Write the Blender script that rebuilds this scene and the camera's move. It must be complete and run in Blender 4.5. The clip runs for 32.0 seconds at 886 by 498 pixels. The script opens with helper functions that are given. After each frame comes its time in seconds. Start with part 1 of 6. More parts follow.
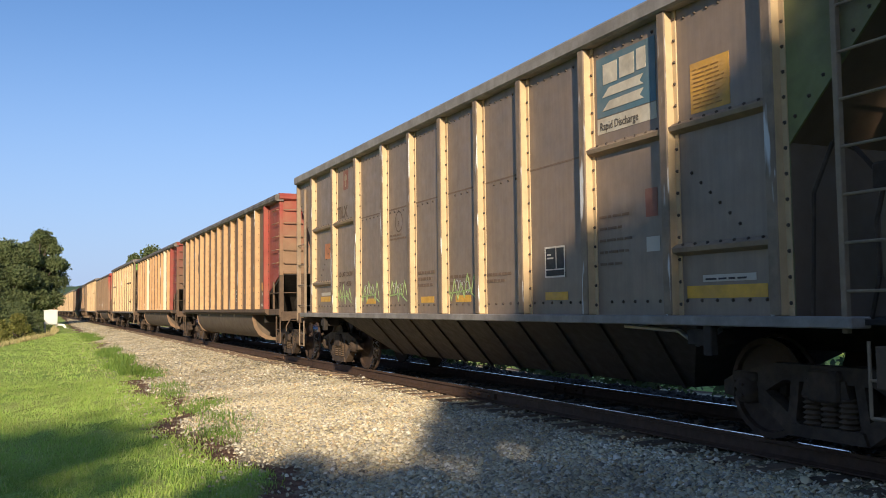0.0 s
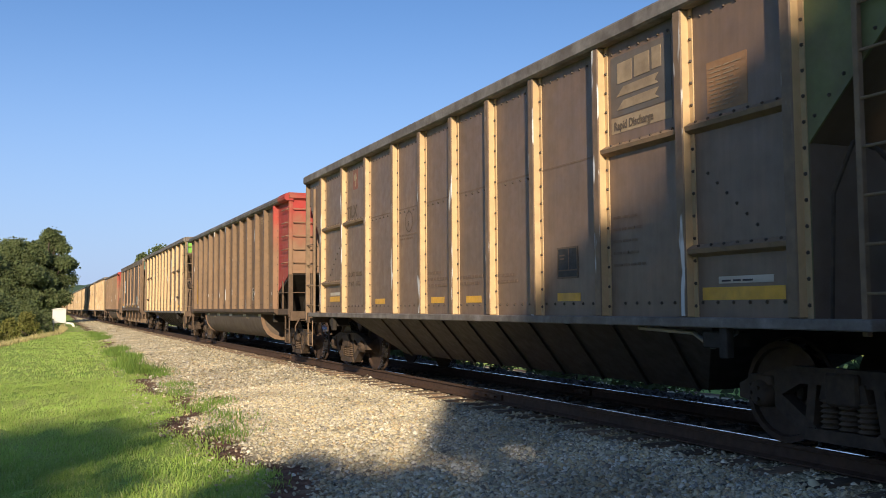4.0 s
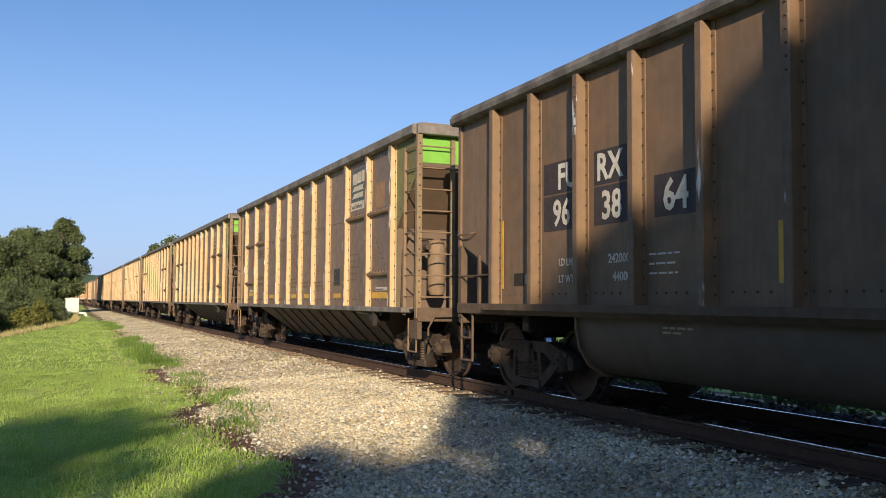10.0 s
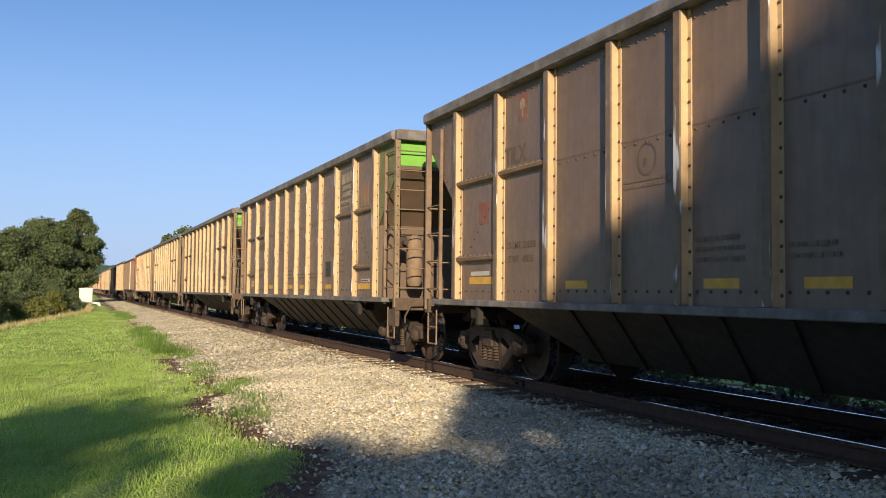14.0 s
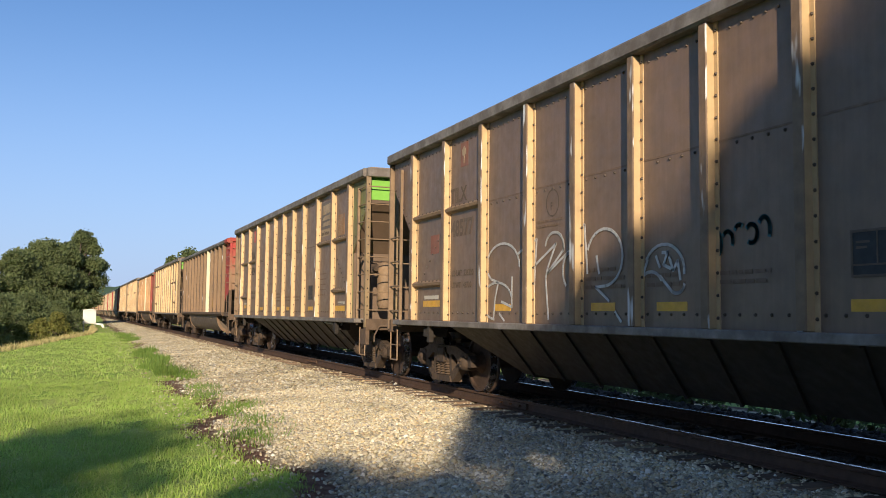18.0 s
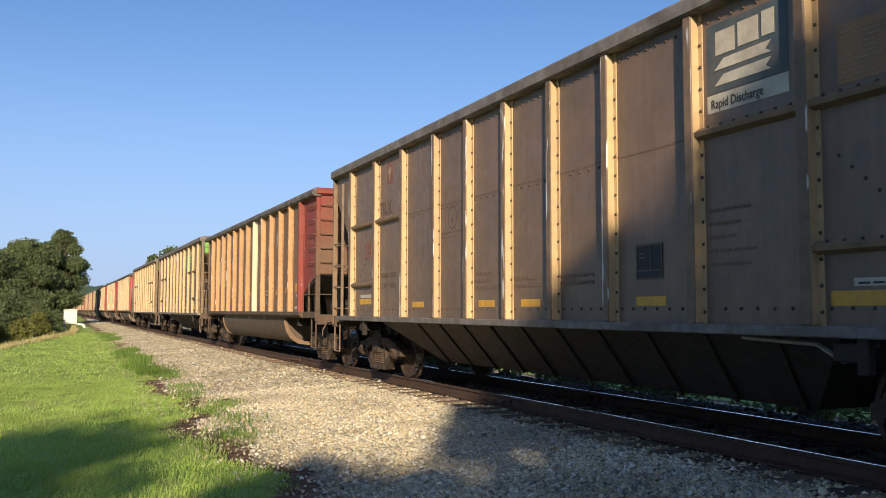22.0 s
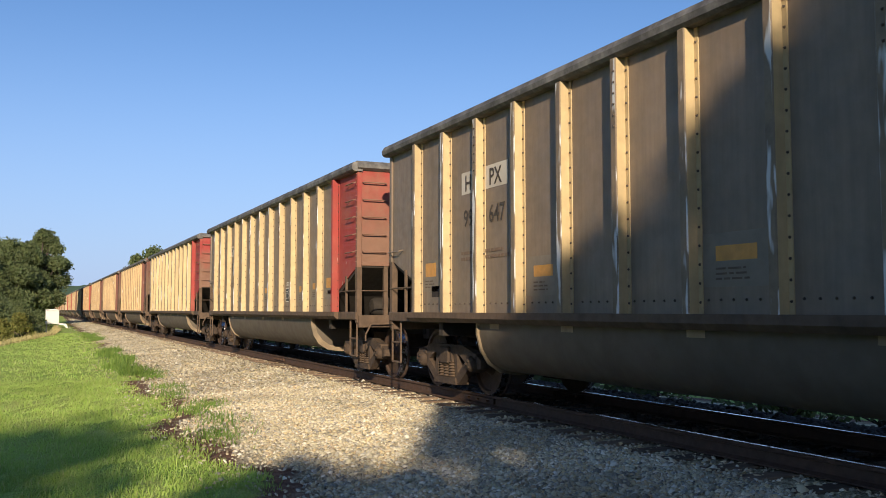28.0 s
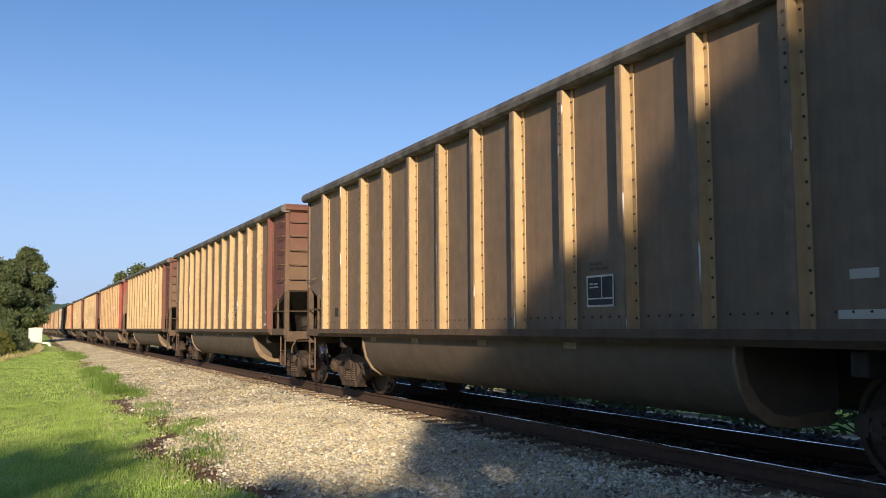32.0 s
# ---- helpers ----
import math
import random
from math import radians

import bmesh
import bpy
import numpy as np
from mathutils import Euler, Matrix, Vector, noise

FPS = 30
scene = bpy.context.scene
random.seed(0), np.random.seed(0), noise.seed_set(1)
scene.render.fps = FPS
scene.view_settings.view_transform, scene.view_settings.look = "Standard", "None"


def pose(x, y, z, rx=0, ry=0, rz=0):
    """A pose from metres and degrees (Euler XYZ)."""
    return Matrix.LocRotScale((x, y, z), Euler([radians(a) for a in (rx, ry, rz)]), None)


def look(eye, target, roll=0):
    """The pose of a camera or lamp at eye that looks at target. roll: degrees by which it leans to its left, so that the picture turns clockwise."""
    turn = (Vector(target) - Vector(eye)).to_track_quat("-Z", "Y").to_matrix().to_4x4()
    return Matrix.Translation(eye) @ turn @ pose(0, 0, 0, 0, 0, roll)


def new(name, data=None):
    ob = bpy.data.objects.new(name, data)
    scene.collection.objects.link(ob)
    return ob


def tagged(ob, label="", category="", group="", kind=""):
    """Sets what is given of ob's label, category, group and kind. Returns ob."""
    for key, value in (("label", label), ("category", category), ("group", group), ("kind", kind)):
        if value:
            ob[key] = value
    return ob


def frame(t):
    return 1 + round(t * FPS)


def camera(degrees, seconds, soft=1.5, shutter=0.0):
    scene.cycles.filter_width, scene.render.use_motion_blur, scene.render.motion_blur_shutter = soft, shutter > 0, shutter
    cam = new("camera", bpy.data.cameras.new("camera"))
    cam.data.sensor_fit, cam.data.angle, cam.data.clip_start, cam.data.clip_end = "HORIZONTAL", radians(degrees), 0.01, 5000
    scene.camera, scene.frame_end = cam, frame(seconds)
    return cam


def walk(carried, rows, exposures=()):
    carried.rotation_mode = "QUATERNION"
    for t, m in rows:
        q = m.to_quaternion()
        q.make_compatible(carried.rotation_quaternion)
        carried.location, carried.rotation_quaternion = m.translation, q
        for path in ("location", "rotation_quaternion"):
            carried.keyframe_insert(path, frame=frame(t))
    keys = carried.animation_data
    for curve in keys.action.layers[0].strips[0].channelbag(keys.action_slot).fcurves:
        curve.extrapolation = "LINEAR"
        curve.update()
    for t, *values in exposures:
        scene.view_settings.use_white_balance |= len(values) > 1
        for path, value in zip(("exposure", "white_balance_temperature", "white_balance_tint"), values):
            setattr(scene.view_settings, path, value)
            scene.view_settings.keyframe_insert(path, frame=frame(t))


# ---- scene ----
PATH = [  # seconds, x, y, z, yaw, pitch, roll
    (0, -0.001, 0.001, 1.231, -24.70, 3.64, 0.69),
    (0.5, -0.001, 0.001, 1.229, -24.66, 3.78, 0.71),
    (1, -0.002, 0.002, 1.229, -24.61, 3.65, 0.66),
    (1.5, -0.003, 0.002, 1.228, -24.57, 3.72, 0.56),
    (2, -0.003, 0.003, 1.228, -24.57, 3.68, 0.48),
    (2.5, -0.004, 0.002, 1.228, -24.53, 3.65, 0.41),
    (3, -0.005, 0.001, 1.227, -24.34, 3.70, 0.33),
    (3.5, -0.005, -0.002, 1.228, -24.28, 3.71, 0.33),
    (5.5, -0.006, -0.004, 1.228, -24.00, 3.58, 0.31),
    (6, -0.007, -0.003, 1.227, -23.85, 3.51, 0.13),
    (6.5, -0.009, -0.003, 1.226, -23.53, 3.44, -0.01),
    (7, -0.011, -0.001, 1.225, -23.46, 3.52, -0.13),
    (7.5, -0.012, -0.000, 1.225, -23.46, 3.52, -0.22),
    (8, -0.014, -0.002, 1.224, -23.31, 3.43, -0.25),
    (8.5, -0.014, -0.002, 1.225, -23.37, 3.29, -0.24),
    (9, -0.015, -0.003, 1.225, -23.27, 3.18, -0.24),
    (9.5, -0.017, -0.004, 1.224, -23.39, 3.36, -0.31),
    (10, -0.017, -0.003, 1.223, -23.56, 3.36, -0.42),
    (10.5, -0.018, -0.004, 1.222, -23.61, 3.28, -0.45),
    (11, -0.018, -0.004, 1.221, -23.45, 3.32, -0.36),
    (11.5, -0.017, -0.004, 1.221, -23.39, 3.31, -0.24),
    (12, -0.016, -0.003, 1.220, -23.30, 3.18, -0.24),
    (12.5, -0.015, -0.002, 1.220, -23.17, 3.04, -0.37),
    (13, -0.014, -0.002, 1.221, -23.11, 2.88, -0.56),
    (13.5, -0.012, -0.003, 1.222, -22.98, 2.85, -0.60),
    (15.5, -0.009, -0.004, 1.224, -22.43, 2.52, -0.50),
    (16, -0.008, -0.006, 1.226, -22.41, 3.26, -0.46),
    (16.5, -0.006, -0.005, 1.227, -22.37, 3.60, -0.52),
    (17, -0.006, -0.004, 1.228, -22.50, 3.74, -0.60),
    (17.5, -0.007, -0.003, 1.228, -22.50, 3.90, -0.67),
    (18, -0.006, -0.001, 1.227, -22.58, 4.17, -0.67),
    (18.5, -0.005, 0.000, 1.227, -22.89, 4.59, -0.56),
    (19, -0.004, 0.000, 1.227, -23.19, 4.48, -0.35),
    (19.5, -0.004, 0.001, 1.227, -23.26, 4.23, -0.18),
    (20, -0.003, 0.002, 1.227, -23.38, 4.07, -0.20),
    (20.5, -0.003, 0.002, 1.228, -23.44, 4.00, -0.33),
    (21, -0.002, 0.003, 1.228, -23.44, 3.96, -0.35),
    (21.5, -0.001, 0.002, 1.229, -23.49, 3.94, -0.24),
    (22, 0.000, -0.000, 1.229, -23.63, 3.95, -0.10),
    (22.5, 0.002, -0.003, 1.229, -23.75, 3.99, 0.08),
    (23, 0.004, -0.007, 1.229, -23.56, 3.86, 0.28),
    (23.5, 0.005, -0.008, 1.228, -23.63, 3.89, 0.40),
    (24, 0.006, -0.008, 1.229, -23.70, 3.73, 0.40),
    (24.5, 0.006, -0.011, 1.230, -24.01, 3.54, 0.34),
    (25, 0.005, -0.014, 1.233, -24.17, 3.83, 0.29),
    (25.5, 0.005, -0.019, 1.235, -24.44, 4.09, 0.21),
    (27.5, 0.006, -0.026, 1.236, -24.59, 3.85, 0.07),
    (28, 0.009, -0.028, 1.236, -24.60, 3.90, 0.00),
    (28.5, 0.011, -0.030, 1.236, -24.50, 4.26, 0.06),
    (29, 0.014, -0.028, 1.236, -24.64, 4.36, 0.18),
    (29.5, 0.016, -0.024, 1.237, -24.99, 4.46, 0.25),
    (30, 0.017, -0.020, 1.237, -25.13, 4.74, 0.23),
    (30.5, 0.018, -0.015, 1.238, -25.13, 4.80, 0.25),
    (31, 0.019, -0.012, 1.239, -25.24, 4.96, 0.30),
    (31.5, 0.020, -0.010, 1.239, -25.27, 5.09, 0.32),
    (32, 0.021, -0.007, 1.238, -25.46, 4.93, 0.34),
]
cam = camera(52.79, 32.0, soft=0.55, shutter=0.02)
walk(cam, [(t, pose(x, y, z, 90 + pitch, roll, yaw)) for t, x, y, z, yaw, pitch, roll in PATH], exposures=[(0, 0.0, 5500, 14), (32, 0.0, 5500, 14)])

# ---- light: low evening sun behind the camera, clear sky ----
SUN_AZ, SUN_EL = 21.0, 17.5  # degrees off the track, degrees above the horizon
to_sun = Vector((-math.sin(radians(SUN_AZ)) * math.cos(radians(SUN_EL)), -math.cos(radians(SUN_AZ)) * math.cos(radians(SUN_EL)), math.sin(radians(SUN_EL))))
world = bpy.data.worlds.new("world")
scene.world = world
world.use_nodes = True
wn = world.node_tree.nodes
sky = wn.new("ShaderNodeTexSky")
sky.sky_type, sky.sun_disc = "NISHITA", False
sky.sun_elevation, sky.sun_rotation = radians(SUN_EL), radians(180 + SUN_AZ)
sky.air_density, sky.dust_density, sky.ozone_density = 1.0, 0.6, 3.5
# pale evening haze that thickens smoothly towards the horizon
wl = world.node_tree.links
wc, ws, wr, wm = wn.new("ShaderNodeTexCoord"), wn.new("ShaderNodeSeparateXYZ"), wn.new("ShaderNodeMapRange"), wn.new("ShaderNodeMix")
wr.interpolation_type = "SMOOTHERSTEP"
wr.inputs[1].default_value, wr.inputs[2].default_value, wr.inputs[3].default_value, wr.inputs[4].default_value = -0.12, 0.42, 0.85, 0.0
wm.data_type = "RGBA"
wm.inputs[7].default_value = (4.3, 5.0, 6.5, 1)
wl.new(wc.outputs["Generated"], ws.inputs[0])
wl.new(ws.outputs[2], wr.inputs[0])
wl.new(wr.outputs[0], wm.inputs[0])
wl.new(sky.outputs[0], wm.inputs[6])
wl.new(wm.outputs[2], wn["Background"].inputs[0])
wn["Background"].inputs[1].default_value = 0.115
sun = new("sun", bpy.data.lights.new("sun", "SUN"))
sun.data.energy, sun.data.angle, sun.data.color = 6.9, radians(0.53), (1.0, 0.76, 0.45)
sun.matrix_basis = look((0, 0, 0), tuple(-to_sun))

# ---- materials ----
MATS = {}


def mat(name, base, rough=0.7, metal=0.0, scale=6.0, dark=0.75, light=1.2, tint=None, tint_amount=0.4, tint_scale=2.5, streak=0.0, bump=0.15, fine=60.0, vary=0.0, sheen=0.5, speck=None, stretch=None, low_dust=None):
    """Paint, metal, wood, stone: base colour broken by fine grain, by stains of a second colour and, with streak, by runs down the sheet."""
    if name in MATS:
        return MATS[name]
    m = bpy.data.materials.new(name)
    m.use_nodes = True
    nt = m.node_tree
    n, l = nt.nodes, nt.links
    b = n["Principled BSDF"]
    b.inputs["Roughness"].default_value, b.inputs["Metallic"].default_value = rough, metal
    b.inputs["Specular IOR Level"].default_value = sheen
    co = n.new("ShaderNodeTexCoord")
    info = n.new("ShaderNodeObjectInfo")
    off = n.new("ShaderNodeVectorMath")
    off.operation = "MULTIPLY_ADD"
    comb = n.new("ShaderNodeCombineXYZ")
    for i in range(3):
        l.new(info.outputs["Random"], comb.inputs[i])
    l.new(comb.outputs[0], off.inputs[0])
    off.inputs[1].default_value = (37.0, 23.0, 11.0)
    l.new(co.outputs["Object"], off.inputs[2])
    vec = off.outputs[0]
    if stretch:
        mp = n.new("ShaderNodeMapping")
        mp.inputs["Scale"].default_value = stretch
        l.new(vec, mp.inputs[0])
        vec = mp.outputs[0]

    def noise_node(s, detail=5.0, r=0.6, v=None):
        t = n.new("ShaderNodeTexNoise")
        t.inputs["Scale"].default_value, t.inputs["Detail"].default_value, t.inputs["Roughness"].default_value = s, detail, r
        l.new(v or vec, t.inputs["Vector"])
        return t.outputs["Fac"]

    def ramp(f, lo, hi, a, c):
        r = n.new("ShaderNodeMapRange")
        r.inputs[1].default_value, r.inputs[2].default_value, r.inputs[3].default_value, r.inputs[4].default_value = lo, hi, a, c
        l.new(f, r.inputs[0])
        return r.outputs[0]

    def mix(f, a, c, mode="MIX"):
        x = n.new("ShaderNodeMix")
        x.data_type, x.blend_type = "RGBA", mode
        for s, v in ((x.inputs[0], f), (x.inputs[6], a), (x.inputs[7], c)):
            if isinstance(v, bpy.types.NodeSocket):
                l.new(v, s)
            else:
                s.default_value = v
        return x.outputs[2]

    def grey(v):
        c = n.new("ShaderNodeCombineColor")
        for i in range(3):
            l.new(v, c.inputs[i])
        return c.outputs[0]

    col = (*base, 1)
    if tint:
        col = mix(ramp(noise_node(tint_scale, 6.0, 0.65), 0.42, 0.68, 0.0, tint_amount), col, (*tint, 1))
    if low_dust:  # a coat of road and coal dust thrown up over the lower part, with a ragged upper edge
        sep = n.new("ShaderNodeSeparateXYZ")
        l.new(co.outputs["Object"], sep.inputs[0])
        sm = n.new("ShaderNodeMath")
        sm.operation = "MULTIPLY_ADD"
        l.new(noise_node(2.4, 6.0, 0.65), sm.inputs[0])
        sm.inputs[1].default_value = -1.1
        l.new(sep.outputs[2], sm.inputs[2])
        col = mix(ramp(sm.outputs[0], low_dust[3], low_dust[4], 0.92, 0.0), col, (*low_dust[:3], 1))
    if streak:
        mp = n.new("ShaderNodeMapping")
        mp.inputs["Scale"].default_value = (9.0, 9.0, 0.7)
        l.new(vec, mp.inputs[0])
        col = mix(1.0, col, grey(ramp(noise_node(1.6, 4.0, 0.6, mp.outputs[0]), 0.3, 0.7, 1.0 - streak, 1.0 + 0.4 * streak)), "MULTIPLY")
    col = mix(1.0, col, grey(ramp(noise_node(scale), 0.25, 0.75, dark, light)), "MULTIPLY")
    if speck:
        sp = n.new("ShaderNodeMapping")
        sp.inputs["Scale"].default_value = (2.0, 2.0, 0.35)
        l.new(vec, sp.inputs[0])
        col = mix(ramp(noise_node(speck[3], 2.5, 0.6, sp.outputs[0]), speck[4], speck[4] + 0.05, 0.0, 1.0), col, (*speck[:3], 1))
    if vary:
        col = mix(1.0, col, grey(ramp(info.outputs["Random"], 0.0, 1.0, 1.0 - vary, 1.0 + vary)), "MULTIPLY")
    l.new(col, b.inputs["Base Color"])
    if bump:
        bp = n.new("ShaderNodeBump")
        bp.inputs["Strength"].default_value, bp.inputs["Distance"].default_value = bump, 0.01
        l.new(noise_node(fine, 3.0), bp.inputs["Height"])
        l.new(bp.outputs[0], b.inputs["Normal"])
        l.new(ramp(noise_node(scale * 1.7), 0.3, 0.7, max(0.05, rough - 0.12), min(1.0, rough + 0.12)), b.inputs["Roughness"])
    MATS[name] = m
    return m


def island_mat(name, colours, rough=0.9, trans=0.0, seed=0):
    """Stones, blades and leaves joined in one mesh: each piece takes its own colour."""
    m = bpy.data.materials.new(name)
    m.use_nodes = True
    n, l = m.node_tree.nodes, m.node_tree.links
    b = n["Principled BSDF"]
    b.inputs["Roughness"].default_value = rough
    b.inputs["Specular IOR Level"].default_value = 0.3
    geo = n.new("ShaderNodeNewGeometry")
    r = n.new("ShaderNodeValToRGB")
    els = r.color_ramp.elements
    while len(els) < len(colours):
        els.new(0.5)
    for i, c in enumerate(colours):
        els[i].position, els[i].color = i / (len(colours) - 1), (*c, 1)
    l.new(geo.outputs["Random Per Island"], r.inputs[0])
    co = n.new("ShaderNodeTexCoord")
    t = n.new("ShaderNodeTexNoise")
    t.inputs["Scale"].default_value, t.inputs["Detail"].default_value = 0.6, 5.0
    l.new(co.outputs["Object"], t.inputs["Vector"])
    mr = n.new("ShaderNodeMapRange")
    mr.inputs[1].default_value, mr.inputs[2].default_value, mr.inputs[3].default_value, mr.inputs[4].default_value = 0.3, 0.7, 0.72, 1.25
    l.new(t.outputs["Fac"], mr.inputs[0])
    x = n.new("ShaderNodeMix")
    x.data_type, x.blend_type = "RGBA", "MULTIPLY"
    x.inputs[0].default_value = 1.0
    l.new(r.outputs[0], x.inputs[6])
    l.new(mr.outputs[0], x.inputs[7])
    l.new(x.outputs[2], b.inputs["Base Color"])
    if trans:
        tr = n.new("ShaderNodeBsdfTranslucent")
        l.new(x.outputs[2], tr.inputs[0])
        ms = n.new("ShaderNodeMixShader")
        ms.inputs[0].default_value = trans
        l.new(b.outputs[0], ms.inputs[1])
        l.new(tr.outputs[0], ms.inputs[2])
        l.new(ms.outputs[0], n["Material Output"].inputs[0])
    MATS[name] = m
    return m


# ---- mesh helpers ----
class Shape:
    """Collects faces for one mesh."""

    def __init__(self):
        self.v, self.f = [], []

    def add(self, verts, faces):
        k = len(self.v)
        self.v += [tuple(p) for p in verts]
        self.f += [tuple(i + k for i in q) for q in faces]
        return self

    def box(self, x0, x1, y0, y1, z0, z1):
        return self.add([(x, y, z) for x in (x0, x1) for y in (y0, y1) for z in (z0, z1)],
                        [(0, 1, 3, 2), (4, 6, 7, 5), (0, 4, 5, 1), (2, 3, 7, 6), (0, 2, 6, 4), (1, 5, 7, 3)])

    def cbox(self, x0, x1, y0, y1, z0, z1, c=0.01):
        """A box with chamfered edges."""
        vs, idx = [], {}
        for i, x in enumerate((x0, x1)):
            for j, y in enumerate((y0, y1)):
                for k, z in enumerate((z0, z1)):
                    dx, dy, dz = c * (1 - 2 * i), c * (1 - 2 * j), c * (1 - 2 * k)
                    for a, p in enumerate(((x, y + dy, z + dz), (x + dx, y, z + dz), (x + dx, y + dy, z))):
                        idx[i, j, k, a] = len(vs)
                        vs.append(p)
        fs = []
        for i in (0, 1):
            fs.append([idx[i, j, k, 0] for j, k in ((0, 0), (1, 0), (1, 1), (0, 1))][:: 1 if i else -1])
            fs.append([idx[j, i, k, 1] for j, k in ((0, 0), (1, 0), (1, 1), (0, 1))][:: -1 if i else 1])
            fs.append([idx[j, k, i, 2] for j, k in ((0, 0), (1, 0), (1, 1), (0, 1))][:: 1 if i else -1])
        for i in (0, 1):
            for j in (0, 1):
                fs.append([idx[i, j, 0, 0], idx[i, j, 1, 0], idx[i, j, 1, 1], idx[i, j, 0, 1]][:: 1 if i != j else -1])
                fs.append([idx[i, 0, j, 0], idx[i, 1, j, 0], idx[i, 1, j, 2], idx[i, 0, j, 2]][:: -1 if i != j else 1])
                fs.append([idx[0, i, j, 1], idx[1, i, j, 1], idx[1, i, j, 2], idx[0, i, j, 2]][:: 1 if i != j else -1])
        for i in (0, 1):
            for j in (0, 1):
                for k in (0, 1):
                    fs.append([idx[i, j, k, a] for a in ((0, 1, 2) if (i + j + k) % 2 else (2, 1, 0))])
        return self.add(vs, fs)

    def prism(self, poly, axis, a, b):
        """A polygon drawn across an axis (x: y,z; y: x,z; z: x,y) and drawn out from a to b."""
        def at(p, h):
            return {"x": (h, p[0], p[1]), "y": (p[0], h, p[1]), "z": (p[0], p[1], h)}[axis]
        k = len(poly)
        return self.add([at(p, a) for p in poly] + [at(p, b) for p in poly],
                        [tuple(range(k))[::-1], tuple(range(k, 2 * k))] + [(i, (i + 1) % k, k + (i + 1) % k, k + i) for i in range(k)])

    def rod(self, p, q, r, n=6, r2=None):
        p, q = Vector(p), Vector(q)
        d = (q - p).normalized()
        u = d.orthogonal().normalized()
        w = d.cross(u)
        ring = [(math.cos(2 * math.pi * i / n), math.sin(2 * math.pi * i / n)) for i in range(n)]
        r2 = r if r2 is None else r2
        return self.add([p + (u * c + w * s) * r for c, s in ring] + [q + (u * c + w * s) * r2 for c, s in ring],
                        [tuple(range(n))[::-1], tuple(range(n, 2 * n))] + [(i, (i + 1) % n, n + (i + 1) % n, n + i) for i in range(n)])

    def bent(self, pts, r, n=5):
        for a, b in zip(pts, pts[1:]):
            self.rod(a, b, r, n)
        return self

    def lathe(self, profile, n=20, axis="x", centre=(0, 0, 0)):
        """Turns (along, radius) pairs round an axis."""
        vs, fs = [], []
        for h, r in profile:
            for i in range(n):
                c, s = r * math.cos(2 * math.pi * i / n), r * math.sin(2 * math.pi * i / n)
                p = {"x": (h, c, s), "y": (s, h, c), "z": (c, s, h)}[axis]
                vs.append((p[0] + centre[0], p[1] + centre[1], p[2] + centre[2]))
        for j in range(len(profile) - 1):
            for i in range(n):
                k = (i + 1) % n
                fs.append((j * n + i, j * n + k, (j + 1) * n + k, (j + 1) * n + i))
        fs.append(tuple(range(n))[::-1])
        fs.append(tuple(range((len(profile) - 1) * n, len(profile) * n)))
        return self.add(vs, fs)

    def mesh(self, name, material, smooth=False):
        me = bpy.data.meshes.new(name)
        me.from_pydata(self.v, [], self.f)
        me.materials.append(material)
        bm = bmesh.new()
        bm.from_mesh(me)
        bmesh.ops.recalc_face_normals(bm, faces=bm.faces)
        bm.to_mesh(me)
        bm.free()
        if smooth:
            for p in me.polygons:
                p.use_smooth = True
            me.set_sharp_from_angle(angle=radians(38))
        return me


CACHE = {}


def part(name, shape, material, parent=None, label="", key=None, smooth=False, at=None):
    """Links a shape as one mesh object under a thing or part. With a key, alike parts share the mesh; shape may then be a function."""
    k = (key, material.name) if key else None
    me = CACHE.get(k) if k else None
    if me is None:
        me = (shape() if callable(shape) else shape).mesh(name, material, smooth)
        if k:
            CACHE[k] = me
    ob = new(name, me)
    if parent:
        ob.parent = parent
    if at:
        ob.location = at
    if label:
        ob["label"] = label
    return ob


def thing(name, label, category, group="", at=(0, 0, 0)):
    ob = new(name)
    ob.empty_display_size = 0.3
    ob.location = at
    return tagged(ob, label, category, group)


def fast_mesh(name, verts, faces, material, smooth=False):
    """A mesh from arrays: faces all with the same number of corners."""
    me = bpy.data.meshes.new(name)
    k = faces.shape[1]
    me.vertices.add(len(verts))
    me.vertices.foreach_set("co", np.ascontiguousarray(verts, dtype=np.float32).ravel())
    me.loops.add(faces.size)
    me.loops.foreach_set("vertex_index", np.ascontiguousarray(faces, dtype=np.int32).ravel())
    me.polygons.add(len(faces))
    me.polygons.foreach_set("loop_start", np.arange(0, faces.size, k, dtype=np.int32))
    me.materials.append(material)
    me.update(calc_edges=True)
    if smooth:
        for p in me.polygons:
            p.use_smooth = True
    return me


# ---- ground ----
TRACK = 6.86  # x of the track's centre line; z = 0 is the top of the rails


def lerp(a, b, t):
    return a + (b - a) * np.clip(t, 0, 1)


def bank_y(x):
    """How far off the mown lawn ends and the rough bank begins, nearer the further it is from the track."""
    x = np.asarray(x, float)
    return np.maximum(60 + 7.6 * np.minimum(x - 1.0, 0) * np.clip(1 + (x + 2) / 25, 0.45, 1), 14) + 40 * np.clip(x - 1.2, 0, 3)


